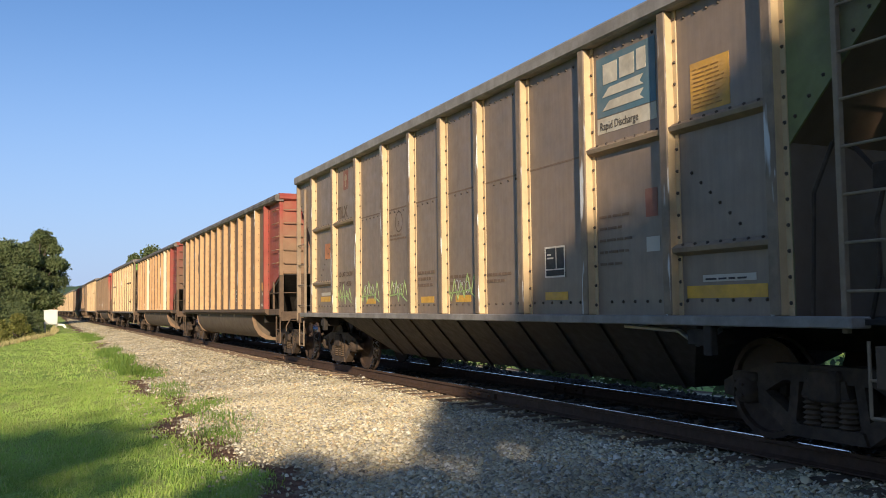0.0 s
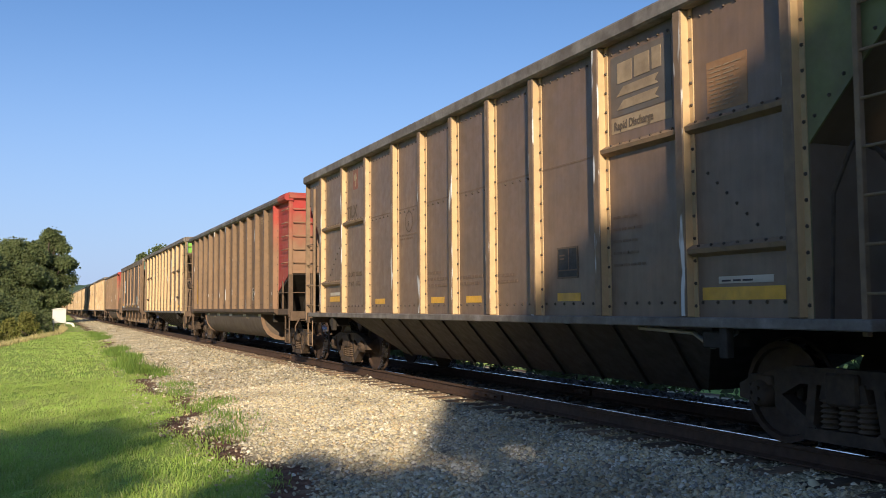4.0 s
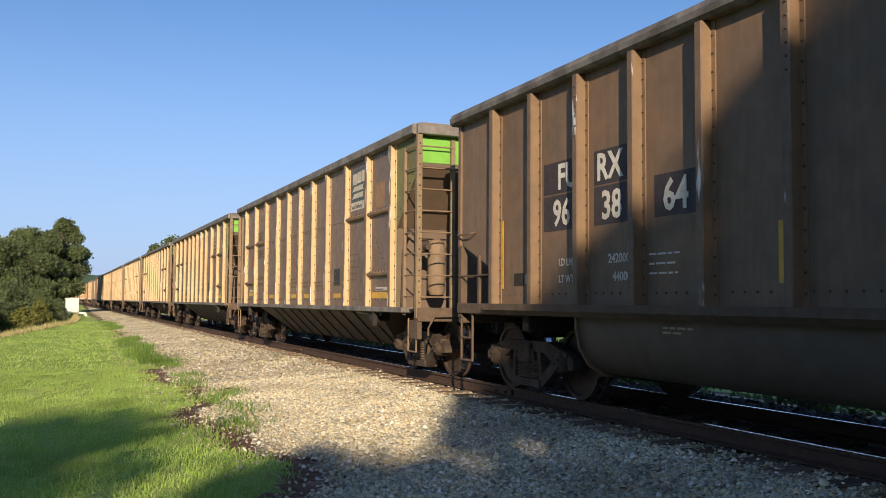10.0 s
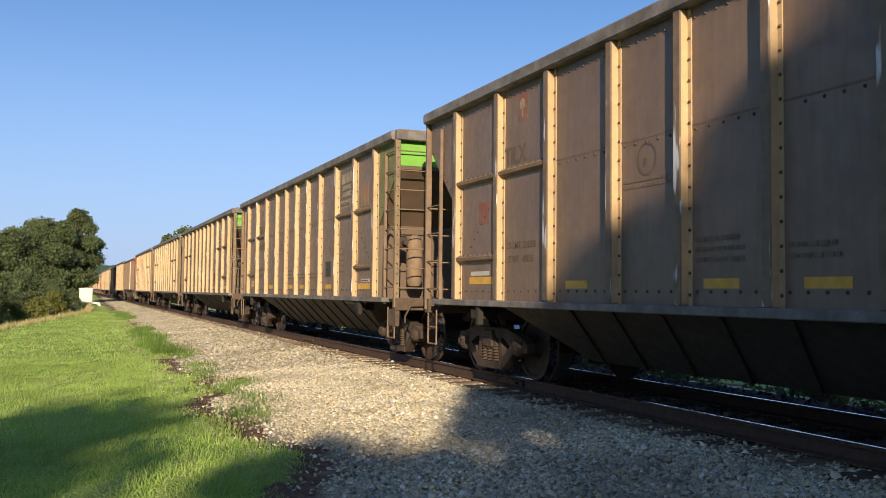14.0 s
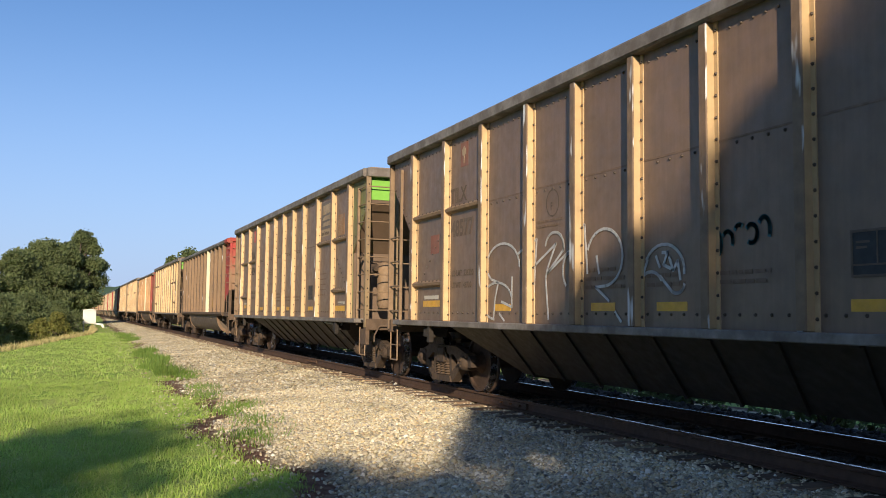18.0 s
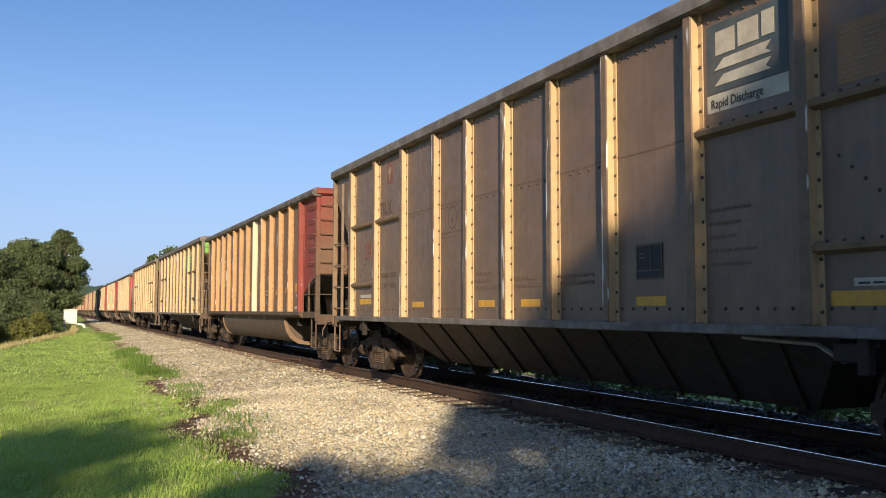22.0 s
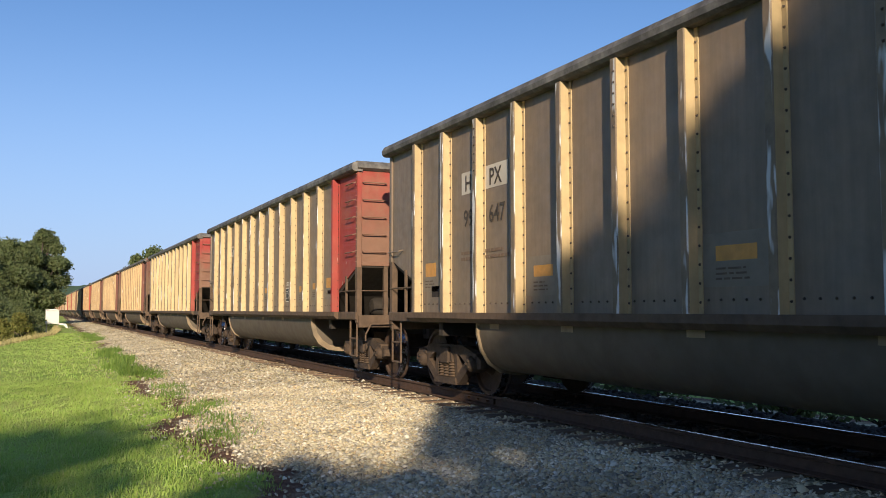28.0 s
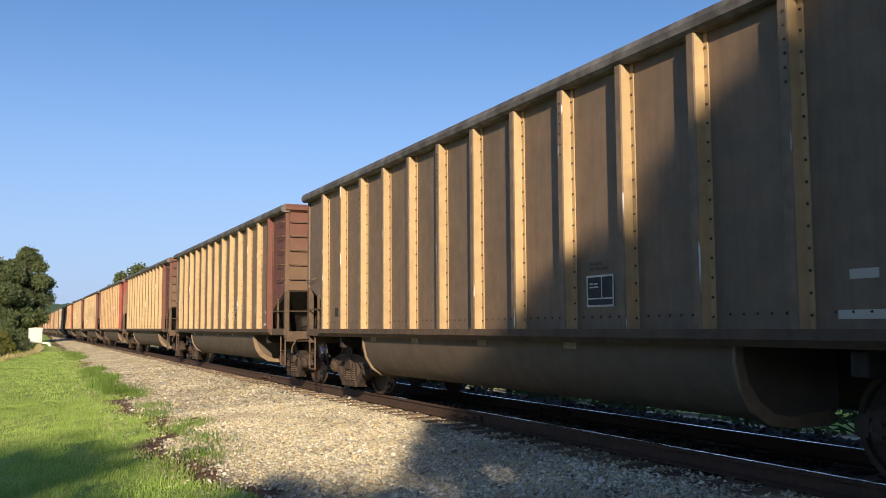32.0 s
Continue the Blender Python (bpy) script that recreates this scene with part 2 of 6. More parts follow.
def ground_z(x, y):
    """Height of the ground: level bed under the track, a gravel shoulder, lawn, and a bank that drops away behind the lawn."""
    x, y = np.asarray(x, float), np.asarray(y, float)
    z = lerp(-0.21, -0.37, (5.3 - x) / 3.0)
    z = z + lerp(0, 0.05, (1.5 - x) / 8.0)
    drop = np.clip((y - bank_y(x) - 3.0) / 16.0, 0, 1) * np.clip((2.6 - x) / 2.0, 0, 1)
    z = z - 2.4 * drop * drop * (3 - 2 * drop)
    far = np.clip((x - 9.2) / 4.0, 0, 1)
    z = z - 0.7 * far * far * (3 - 2 * far)
    z = z - 1.0 * np.clip((x - 14) / 60.0, 0, 1)
    return z


def edge_x(y):
    """Where the lawn ends and the gravel begins."""
    return 1.85 + 0.026 * (y - 9) + 0.22 * np.sin(y * 0.9) + 0.13 * np.sin(y * 2.3 + 1.0) - 0.012 * np.clip(y - 50, 0, 60)


ys = np.concatenate([np.linspace(-400, -30, 12), np.linspace(-26, 0, 20), np.linspace(0.5, 60, 160), np.linspace(61, 140, 60), np.linspace(150, 1800, 22)])
xs = np.concatenate([np.linspace(-900, -60, 12), np.linspace(-50, -12, 18), np.linspace(-11, 5.5, 90), np.linspace(5.8, 20, 30), np.linspace(24, 900, 16)])
gx, gy = np.meshgrid(xs, ys)
rng = np.random.default_rng(3)
gz = ground_z(gx, gy) + np.where((gx < edge_x(gy)) & (abs(gy) < 70), 0.02, 0.008) * rng.normal(size=gx.shape)
nv = gx.shape[1]
ii = (np.arange(gx.shape[0] - 1)[:, None] * nv + np.arange(nv - 1)[None]).ravel()
gmat = bpy.data.materials.new("lawn_soil_and_gravel")
gmat.use_nodes = True


def ground_material(m):
    """Gravel beside the track, soil along its edge, grass beyond."""
    n, l = m.node_tree.nodes, m.node_tree.links
    b = n["Principled BSDF"]
    b.inputs["Roughness"].default_value = 0.95
    b.inputs["Specular IOR Level"].default_value = 0.2
    co = n.new("ShaderNodeTexCoord")
    at = n.new("ShaderNodeAttribute")
    at.attribute_name = "gravel"

    def tex(kind, s, d=6.0):
        t = n.new(kind)
        t.inputs["Scale"].default_value = s
        if kind == "ShaderNodeTexNoise":
            t.inputs["Detail"].default_value = d
        l.new(co.outputs["Object"], t.inputs["Vector"])
        return t

    def ramp(src, cols):
        r = n.new("ShaderNodeValToRGB")
        e = r.color_ramp.elements
        while len(e) < len(cols):
            e.new(0.5)
        for i, (p, c) in enumerate(cols):
            e[i].position, e[i].color = p, (*c, 1)
        l.new(src, r.inputs[0])
        return r.outputs[0]

    def mix(f, a, c, mode="MIX"):
        x = n.new("ShaderNodeMix")
        x.data_type, x.blend_type = "RGBA", mode
        for s, v in ((x.inputs[0], f), (x.inputs[6], a), (x.inputs[7], c)):
            if isinstance(v, bpy.types.NodeSocket):
                l.new(v, s)
            else:
                s.default_value = v
        return x.outputs[2]

    grass = ramp(tex("ShaderNodeTexNoise", 1.3).outputs["Fac"], [(0.3, (0.29, 0.43, 0.07)), (0.5, (0.39, 0.51, 0.10)), (0.7, (0.48, 0.55, 0.15))])
    grass = mix(1.0, grass, ramp(tex("ShaderNodeTexNoise", 40.0).outputs["Fac"], [(0.3, (0.6, 0.6, 0.6)), (0.7, (1.2, 1.2, 1.2))]), "MULTIPLY")
    vor = tex("ShaderNodeTexVoronoi", 34.0)
    stone = ramp(vor.outputs["Color"], [(0.1, (0.38, 0.335, 0.215)), (0.5, (0.55, 0.48, 0.305)), (0.9, (0.69, 0.61, 0.41))])
    stone = mix(1.0, stone, ramp(tex("ShaderNodeTexNoise", 0.8).outputs["Fac"], [(0.3, (0.8, 0.8, 0.8)), (0.7, (1.15, 1.12, 1.05))]), "MULTIPLY")
    soil = ramp(tex("ShaderNodeTexNoise", 9.0).outputs["Fac"], [(0.3, (0.12, 0.065, 0.04)), (0.7, (0.25, 0.15, 0.095))])
    nz = tex("ShaderNodeTexNoise", 2.2).outputs["Fac"]
    add = n.new("ShaderNodeMath")
    add.operation = "MULTIPLY_ADD"
    add.inputs[1].default_value, add.inputs[2].default_value = 0.5, -0.25
    l.new(nz, add.inputs[0])
    tot = n.new("ShaderNodeMath")
    l.new(add.outputs[0], tot.inputs[0])
    l.new(at.outputs["Fac"], tot.inputs[1])
    step = n.new("ShaderNodeMapRange")
    step.inputs[1].default_value, step.inputs[2].default_value = 0.34, 0.44
    l.new(tot.outputs[0], step.inputs[0])
    step2 = n.new("ShaderNodeMapRange")
    step2.inputs[1].default_value, step2.inputs[2].default_value = 0.58, 0.72
    l.new(tot.outputs[0], step2.inputs[0])
    col = mix(step2.outputs[0], mix(step.outputs[0], grass, soil), stone)
    # track bed: oily ballast, with the train's shade put into its colour
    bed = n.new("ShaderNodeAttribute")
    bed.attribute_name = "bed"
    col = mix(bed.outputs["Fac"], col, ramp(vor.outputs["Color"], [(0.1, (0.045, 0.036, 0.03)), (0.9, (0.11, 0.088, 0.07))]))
    l.new(col, b.inputs["Base Color"])
    bp = n.new("ShaderNodeBump")
    bp.inputs["Strength"].default_value, bp.inputs["Distance"].default_value = 0.8, 0.03
    l.new(vor.outputs["Distance"], bp.inputs["Height"])
    l.new(bp.outputs[0], b.inputs["Normal"])


ground_material(gmat)
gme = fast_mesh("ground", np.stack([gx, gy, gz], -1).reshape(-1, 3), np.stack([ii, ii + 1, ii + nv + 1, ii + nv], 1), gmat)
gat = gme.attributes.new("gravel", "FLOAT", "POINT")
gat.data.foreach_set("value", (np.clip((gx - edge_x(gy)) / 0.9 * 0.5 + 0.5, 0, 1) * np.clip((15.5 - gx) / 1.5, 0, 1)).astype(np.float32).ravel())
# where the ground takes the oily, shade-darkened bed colour
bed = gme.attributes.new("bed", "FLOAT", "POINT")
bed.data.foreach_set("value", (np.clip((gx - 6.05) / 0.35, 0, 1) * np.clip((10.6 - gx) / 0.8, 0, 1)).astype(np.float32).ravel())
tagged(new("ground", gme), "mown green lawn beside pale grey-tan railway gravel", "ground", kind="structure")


# ---- track ----
M_rail = mat("rusty_rail_side", (0.10, 0.058, 0.036), 0.8, 0.3, 9.0, tint=(0.055, 0.04, 0.032))
M_shine = mat("polished_rail_head", (0.62, 0.62, 0.63), 0.22, 1.0, 8.0, 0.85, 1.1, bump=0.03)
M_tie = mat("weathered_tie_wood", (0.20, 0.14, 0.09), 0.9, 0.0, 5.0, 0.6, 1.3, vary=0.3, stretch=(1.0, 6.0, 6.0))
M_plate = mat("rusty_tie_plate", (0.11, 0.06, 0.035), 0.85, 0.2)


def rail_profile(c):
    return [(c - 0.07, -0.171), (c + 0.07, -0.171), (c + 0.07, -0.158), (c + 0.012, -0.135), (c + 0.009, -0.045), (c + 0.036, -0.036), (c + 0.036, -0.008), (c + 0.026, -0.002),
            (c - 0.026, -0.002), (c - 0.036, -0.008), (c - 0.036, -0.036), (c - 0.009, -0.045), (c - 0.012, -0.135), (c - 0.07, -0.158)]


track = tagged(new("railway_track"), "single railway track of rusty rails on wooden ties", "track", kind="structure")
for side in (-1, 1):
    c = TRACK + side * 0.7525
    r = part("rail", Shape().prism(rail_profile(c), "y", -60, 700), M_rail, track, "rust-brown steel rail with a shining head")
    part("rail_head", Shape().prism([(c - 0.025, -0.003), (c + 0.025, -0.003), (c + 0.022, 0.0), (c - 0.022, 0.0)], "y", -60, 700), M_shine, r)
    for k in range(-3, 10):
        y = 11.9 + 11.9 * k
        part("joint_bar", lambda: Shape().cbox(-0.022, 0.022, -0.45, 0.45, -0.125, -0.045, 0.006), M_rail, track, key="joint_bar", at=(c - side * 0.0 - 0.03, y, 0))
        for j in range(3):
            part("joint_bolt", lambda: Shape().rod((-0.02, 0, 0), (0.025, 0, 0), 0.017, 6), M_plate, track, key="joint_bolt", at=(c - 0.075, y - 0.3 + 0.3 * j, -0.085))
rt = random.Random(5)
for i in range(150):
    y = -6 + 0.54 * i
    t = part("tie", lambda: Shape().cbox(-1.3, 1.3, -0.115, 0.115, -0.36, -0.18, 0.012), M_tie, track, key="tie", at=(TRACK + rt.uniform(-0.05, 0.05), y + rt.uniform(-0.03, 0.03), rt.uniform(-0.012, 0.0)))
    t.rotation_euler = (0, 0, rt.uniform(-0.02, 0.02))

# ---- gravel: loose stones ----
stone_cols = [(0.19, 0.175, 0.15), (0.47, 0.41, 0.26), (0.80, 0.73, 0.54), (0.60, 0.53, 0.335), (0.66, 0.54, 0.295), (0.50, 0.375, 0.225), (0.68, 0.62, 0.42), (0.35, 0.34, 0.295), (0.63, 0.57, 0.385), (0.58, 0.51, 0.33), (0.24, 0.22, 0.185), (0.90, 0.85, 0.69), (0.42, 0.355, 0.24), (0.55, 0.49, 0.345)]
M_stone = island_mat("crushed_limestone_and_granite", stone_cols, 0.9)


# oily stones, also coloured darker for the shade beneath the cars
M_ballast = island_mat("oily_shade_dark_ballast", [(0.05, 0.042, 0.036), (0.09, 0.072, 0.058), (0.07, 0.06, 0.05), (0.12, 0.10, 0.08)], 0.85)


def stones(name, n, box, size, seed, label, keep=None, sink=0.35, m=M_stone, faces=12):
    r = np.random.default_rng(seed)
    x0, x1, y0, y1 = box
    px, py = r.uniform(x0, x1, n), y0 + (y1 - y0) * r.uniform(0, 1, n) ** 1.3
    if keep is not None:
        k = keep(px, py, r)
        px, py = px[k], py[k]
    n = len(px)
    s = size * np.exp(r.normal(0, 0.28, n))
    base = np.array([(1, 0, 0), (-1, 0, 0), (0, 1, 0), (0, -1, 0), (0, 0, 1), (0, 0, -1), (0.6, 0.6, 0.55), (-0.6, 0.6, 0.55), (0.6, -0.6, 0.55), (-0.6, -0.6, 0.55)])
    fc = np.array([(0, 6, 8), (2, 7, 6), (1, 9, 7), (3, 8, 9), (4, 6, 7), (4, 7, 9), (4, 9, 8), (4, 8, 6), (0, 2, 6), (2, 1, 7), (1, 3, 9), (3, 0, 8)])
    v = base[None] * (1 + 0.2 * r.normal(size=(n, 10, 3)).clip(-1.5, 1.5)) * np.stack([np.ones(n), r.uniform(0.65, 1.0, n), r.uniform(0.60, 0.95, n)], 1)[:, None]
    a = r.uniform(0, 6.283, n)
    tl = r.normal(0, 0.35, (n, 2))
    z = v[:, :, 2] + v[:, :, 0] * tl[:, :1] + v[:, :, 1] * tl[:, 1:]
    x = v[:, :, 0] * np.cos(a)[:, None] - v[:, :, 1] * np.sin(a)[:, None]
    y = v[:, :, 0] * np.sin(a)[:, None] + v[:, :, 1] * np.cos(a)[:, None]
    g = ground_z(px, py)
    V = np.stack([px[:, None] + x * s[:, None], py[:, None] + y * s[:, None], (g + s * sink)[:, None] + z * s[:, None]], -1).reshape(-1, 3)
    fc = fc[:faces]
    F = (fc[None] + 10 * np.arange(n)[:, None, None]).reshape(-1, 3)
    return tagged(new(name, fast_mesh(name, V, F, m)), label, "gravel", kind="stuff")


def on_gravel(px, py, r):
    e = edge_x(py)
    return (r.uniform(0, 1, len(px)) < np.clip((px - e - 0.12) / 0.55, 0.05, 1) * np.clip(1.0 - (px - 5.35) / 0.35, 0.16, 1)) & (px > e - 0.9)


stones("gravel", 72000, (1.4, 6.2, 4.0, 17.0), 0.0188, 11, "loose crushed grey and tan stones beside the rails", on_gravel)
stones("gravel", 9000, (1.4, 6.2, -5.0, 4.0), 0.03, 15, "loose crushed grey and tan stones beside the rails", on_gravel)
stones("gravel", 64000, (1.5, 6.2, 17.0, 60.0), 0.021, 12, "loose crushed grey and tan stones beside the rails", on_gravel, faces=8)
stones("gravel", 11000, (1.2, 6.2, 60.0, 150.0), 0.036, 14, "loose crushed grey and tan stones beside the rails", on_gravel, faces=8)
stones("gravel", 6000, (6.2, 9.4, 2.0, 40.0), 0.036, 13, "oily ballast stones between the rails, coloured dark for shade under the train", m=M_ballast)

# ---- grass ----
M_grass = island_mat("grass_blades", [(0.31, 0.47, 0.08), (0.43, 0.58, 0.115), (0.35, 0.51, 0.09), (0.52, 0.62, 0.17), (0.39, 0.54, 0.10), (0.60, 0.63, 0.25)], 0.6, 0.45)
M_weed = island_mat("weed_blades", [(0.15, 0.26, 0.045), (0.22, 0.34, 0.06), (0.18, 0.29, 0.05), (0.28, 0.38, 0.08)], 0.6, 0.4)
M_dry = island_mat("dry_grass_blades", [(0.50, 0.40, 0.19), (0.58, 0.48, 0.24), (0.38, 0.37, 0.14), (0.50, 0.43, 0.18)], 0.8, 0.25)


def blades(name, px, py, h, w, m, seed, label, lean=0.5):
    r = np.random.default_rng(seed)
    n = len(px)
    h = h * np.exp(r.normal(0, 0.35, n))
    a = r.uniform(0, 6.283, n)
    l = np.abs(r.normal(0, lean, n)) * h
    dx, dy = np.cos(a), np.sin(a)
    b = r.uniform(0, 6.283, n)
    wx, wy = np.cos(b) * w * 0.5, np.sin(b) * w * 0.5
    g = ground_z(px, py) - 0.01
    P = np.stack([np.stack([px - wx, py - wy, g], -1), np.stack([px + wx, py + wy, g], -1),
                  np.stack([px + wx * 0.7 + dx * l * 0.4, py + wy * 0.7 + dy * l * 0.4, g + h * 0.6], -1), np.stack([px - wx * 0.7 + dx * l * 0.4, py - wy * 0.7 + dy * l * 0.4, g + h * 0.6], -1),
                  np.stack([px + dx * l, py + dy * l, g + h], -1)], 1).reshape(-1, 3)
    k = 5 * np.arange(n)[:, None]
    F = np.concatenate([k + np.array([0, 1, 2]), k + np.array([0, 2, 3]), k + np.array([3, 2, 4])], 0)
    return tagged(new(name, fast_mesh(name, P, F, m)), label, "grass", kind="stuff")


r = np.random.default_rng(21)


def lawn_points(n, x0, y0, y1, power, over=0.0):
    py = y0 + (y1 - y0) * r.uniform(0, 1, n) ** power
    e = edge_x(py) + over + 0.10 * r.normal(size=n)
    px = e - (e - x0) * r.uniform(0, 1, n) ** 1.15
    return px, py


px, py = lawn_points(98000, -5.0, 6.0, 22.0, 1.3, -0.12)
blades("grass", px, py, 0.045, 0.011, M_grass, 22, "short green mown lawn grass", 0.8)
px, py = lawn_points(14000, -5.0, -5.0, 6.0, 1.0, -0.12)
blades("grass", px, py, 0.06, 0.018, M_grass, 20, "short green mown lawn grass", 0.35)
px, py = lawn_points(54000, -12.0, 22.0, 66.0, 1.0)
k = py < bank_y(px) + 1.5
px, py = px[k], py[k]
blades("grass", px, py, 0.05, 0.024, M_grass, 23, "short green mown lawn grass", 0.8)
py = 23 + 14 * r.uniform(0, 1, 4200) ** 1.3 + 25 * (r.uniform(0, 1, 4200) < 0.3)
px = edge_x(py) + r.normal(0.0, 0.16, 4200) + 0.05
blades("grass", px, py, 0.15, 0.022, M_weed, 24, "taller weeds along the edge of the gravel")
cx = np.array([(2.75, 23.4), (2.6, 22.2), (2.5, 13.0), (2.35, 14.6), (2.7, 15.2), (2.2, 11.6), (2.4, 17.5), (2.6, 19.0)])
k = r.integers(0, len(cx), 3200)
blades("grass", cx[k, 0] + r.normal(0, 0.17, 3200), cx[k, 1] + r.normal(0, 0.4, 3200), 0.07, 0.014, M_weed, 25, "tufts of weed growing into the gravel")
px = 1.9 - 17 * r.uniform(0, 1, 26000) ** 1.5
py = bank_y(px) + 0.3 + 18 * r.uniform(0, 1, 26000) ** 1.2 - 20 * np.clip(px - 1.2, 0, 3)
blades("dry_grass", px, py, 0.17, 0.03, M_dry, 26, "tall straw-coloured dry grass on the bank")


# ---- trees ----
M_bark = mat("tree_bark", (0.10, 0.08, 0.06), 0.95, 0, 12.0, 0.5, 1.3, bump=0.5)
M_leaf = island_mat("broad_leaves", [(0.13, 0.175, 0.07), (0.165, 0.205, 0.082), (0.195, 0.23, 0.10), (0.15, 0.19, 0.075), (0.21, 0.24, 0.115)], 0.75, 0.5)
M_leaf2 = island_mat("yellow_green_leaves", [(0.15, 0.17, 0.035), (0.21, 0.22, 0.05), (0.26, 0.25, 0.07), (0.17, 0.19, 0.04)], 0.6, 0.3)


def tree(name, x, y, h, spread, seed, leaves, leaf, label, trunk=0.35, crown_from=0.3, m=None, base=None, loose=0.05):
    """A tapered trunk, limbs, and a crown of small leaves in clumps of uneven size."""
    r = np.random.default_rng(seed)
    g = float(ground_z(x, y)) - 0.1 if base is None else base
    t = thing(name, label, "tree", at=(x, y, g))
    s = Shape()
    rad = 0.035 * h * trunk / 0.35
    pts = [Vector((0, 0, 0))]
    for i in range(1, 6):
        pts.append(Vector((r.normal(0, 0.03 * h), r.normal(0, 0.03 * h), h * 0.8 * i / 5)))
    for i in range(5):
        s.rod(pts[i], pts[i + 1], rad * (1 - i / 6), 8, rad * (1 - (i + 1) / 6))
    clumps = []
    for i in range(38):
        u = crown_from + (1 - crown_from) * r.uniform(0.02, 1) ** 0.8
        wide = spread * math.sin(math.pi * min(1, 0.16 + 0.84 * (u - crown_from) / (1 - crown_from))) ** 0.6
        a, d = r.uniform(0, 6.283), wide * r.uniform(0.35, 1.0)
        c = Vector((math.cos(a) * d, math.sin(a) * d, h * u * 0.94))
        clumps.append((c, spread * r.uniform(0.22, 0.42)))
        st = pts[min(4, max(1, int(u * 4)))]
        mid = st.lerp(c, 0.5) + Vector((0, 0, 0.05 * h))
        s.rod(st, mid, rad * 0.35, 5, rad * 0.2)
        s.rod(mid, c, rad * 0.2, 5, rad * 0.06)
    part("trunk", s, M_bark, t, smooth=True)
    n = leaves
    k = r.integers(0, len(clumps), n)
    cc, cr = np.array([c for c, _ in clumps])[k], np.array([q for _, q in clumps])[k]
    d = r.normal(size=(n, 3))
    d /= np.linalg.norm(d, axis=1)[:, None]
    p = cc + d * (cr * r.uniform(0.25, 1, n) ** 0.45)[:, None] * np.array([1, 1, 0.8]) + r.normal(0, loose * spread, (n, 3))
    a = r.normal(size=(n, 3))
    a /= np.linalg.norm(a, axis=1)[:, None]
    b = np.cross(a, r.normal(size=(n, 3)))
    b /= np.linalg.norm(b, axis=1)[:, None]
    sz = leaf * np.exp(r.normal(0, 0.3, n))[:, None]
    V = np.stack([p - a * sz, p + b * sz * 0.55, p + a * sz, p - b * sz * 0.55], 1).reshape(-1, 3)
    me = fast_mesh("crown", V, 4 * np.arange(n)[:, None] + np.arange(4), m or M_leaf)
    c = new("crown", me)
    c.parent = t
    return t


# the wood behind the lawn
for x, y, h, sp, sd, nl in ((-2.6, 104, 10.9, 3.4, 31, 52000), (-5.6, 101, 10.3, 3.0, 37, 34000), (-10.2, 98, 9.3, 3.6, 33, 24000), (-0.9, 105, 11.3, 2.6, 38, 34000), (-15.5, 104, 10.0, 4.6, 34, 12000), (-21, 100, 10.0, 5.0, 35, 6000), (-28, 104, 11.0, 5.5, 36, 6000)):
    tree("broadleaf_tree", x, y, h, sp, sd, nl, 0.125, "dense green broadleaf tree behind the lawn", crown_from=0.03, base=-2.4)
tree("broadleaf_tree", 0.7, 108, 12.7, 2.9, 32, 52000, 0.125, "dense green broadleaf tree behind the lawn", crown_from=0.26, base=-2.4)
for x, y, h, sp, sd in ((-1.2, 84, 4.4, 1.9, 42), (-3.0, 78, 4.8, 2.2, 41), (-4.6, 71, 4.6, 2.2, 43), (-5.9, 64, 4.2, 2.1, 44), (-7.2, 57, 4.0, 2.1, 45), (0.4, 93, 3.6, 1.6, 46), (-9.5, 66, 5.0, 2.6, 48)):
    tree("shrub", x, y, h, sp, sd, 12000, 0.085, "leafy dark green shrub at the foot of the bank", crown_from=0.02, base=-2.4)
for x, y, h, sp, sd in ((-0.9, 75, 2.9, 1.0, 47), (-1.9, 69, 2.5, 0.9, 49)):
    tree("shrub", x, y, h, sp, sd, 5000, 0.07, "leafy yellow-green shrub on the bank", crown_from=0.02, m=M_leaf2, base=-1.9)
# trees beyond the train
for x, y, h, sp, sd in ((17.6, 150, 12.4, 3.6, 51), (14.9, 151, 11.2, 2.6, 52), (33, 172, 12.5, 4.5, 53), (14.8, 175, 8.5, 3.0, 54), (10.2, 178, 6.6, 2.2, 55), (12.0, 190, 7.0, 3.0, 56)):
    tree("broadleaf_tree", x, y, h, sp, sd, 9000, 0.2, "green broadleaf tree beyond the railway", crown_from=0.2)
AWAY = 11.0  # how far the shade trees stand back towards the sun
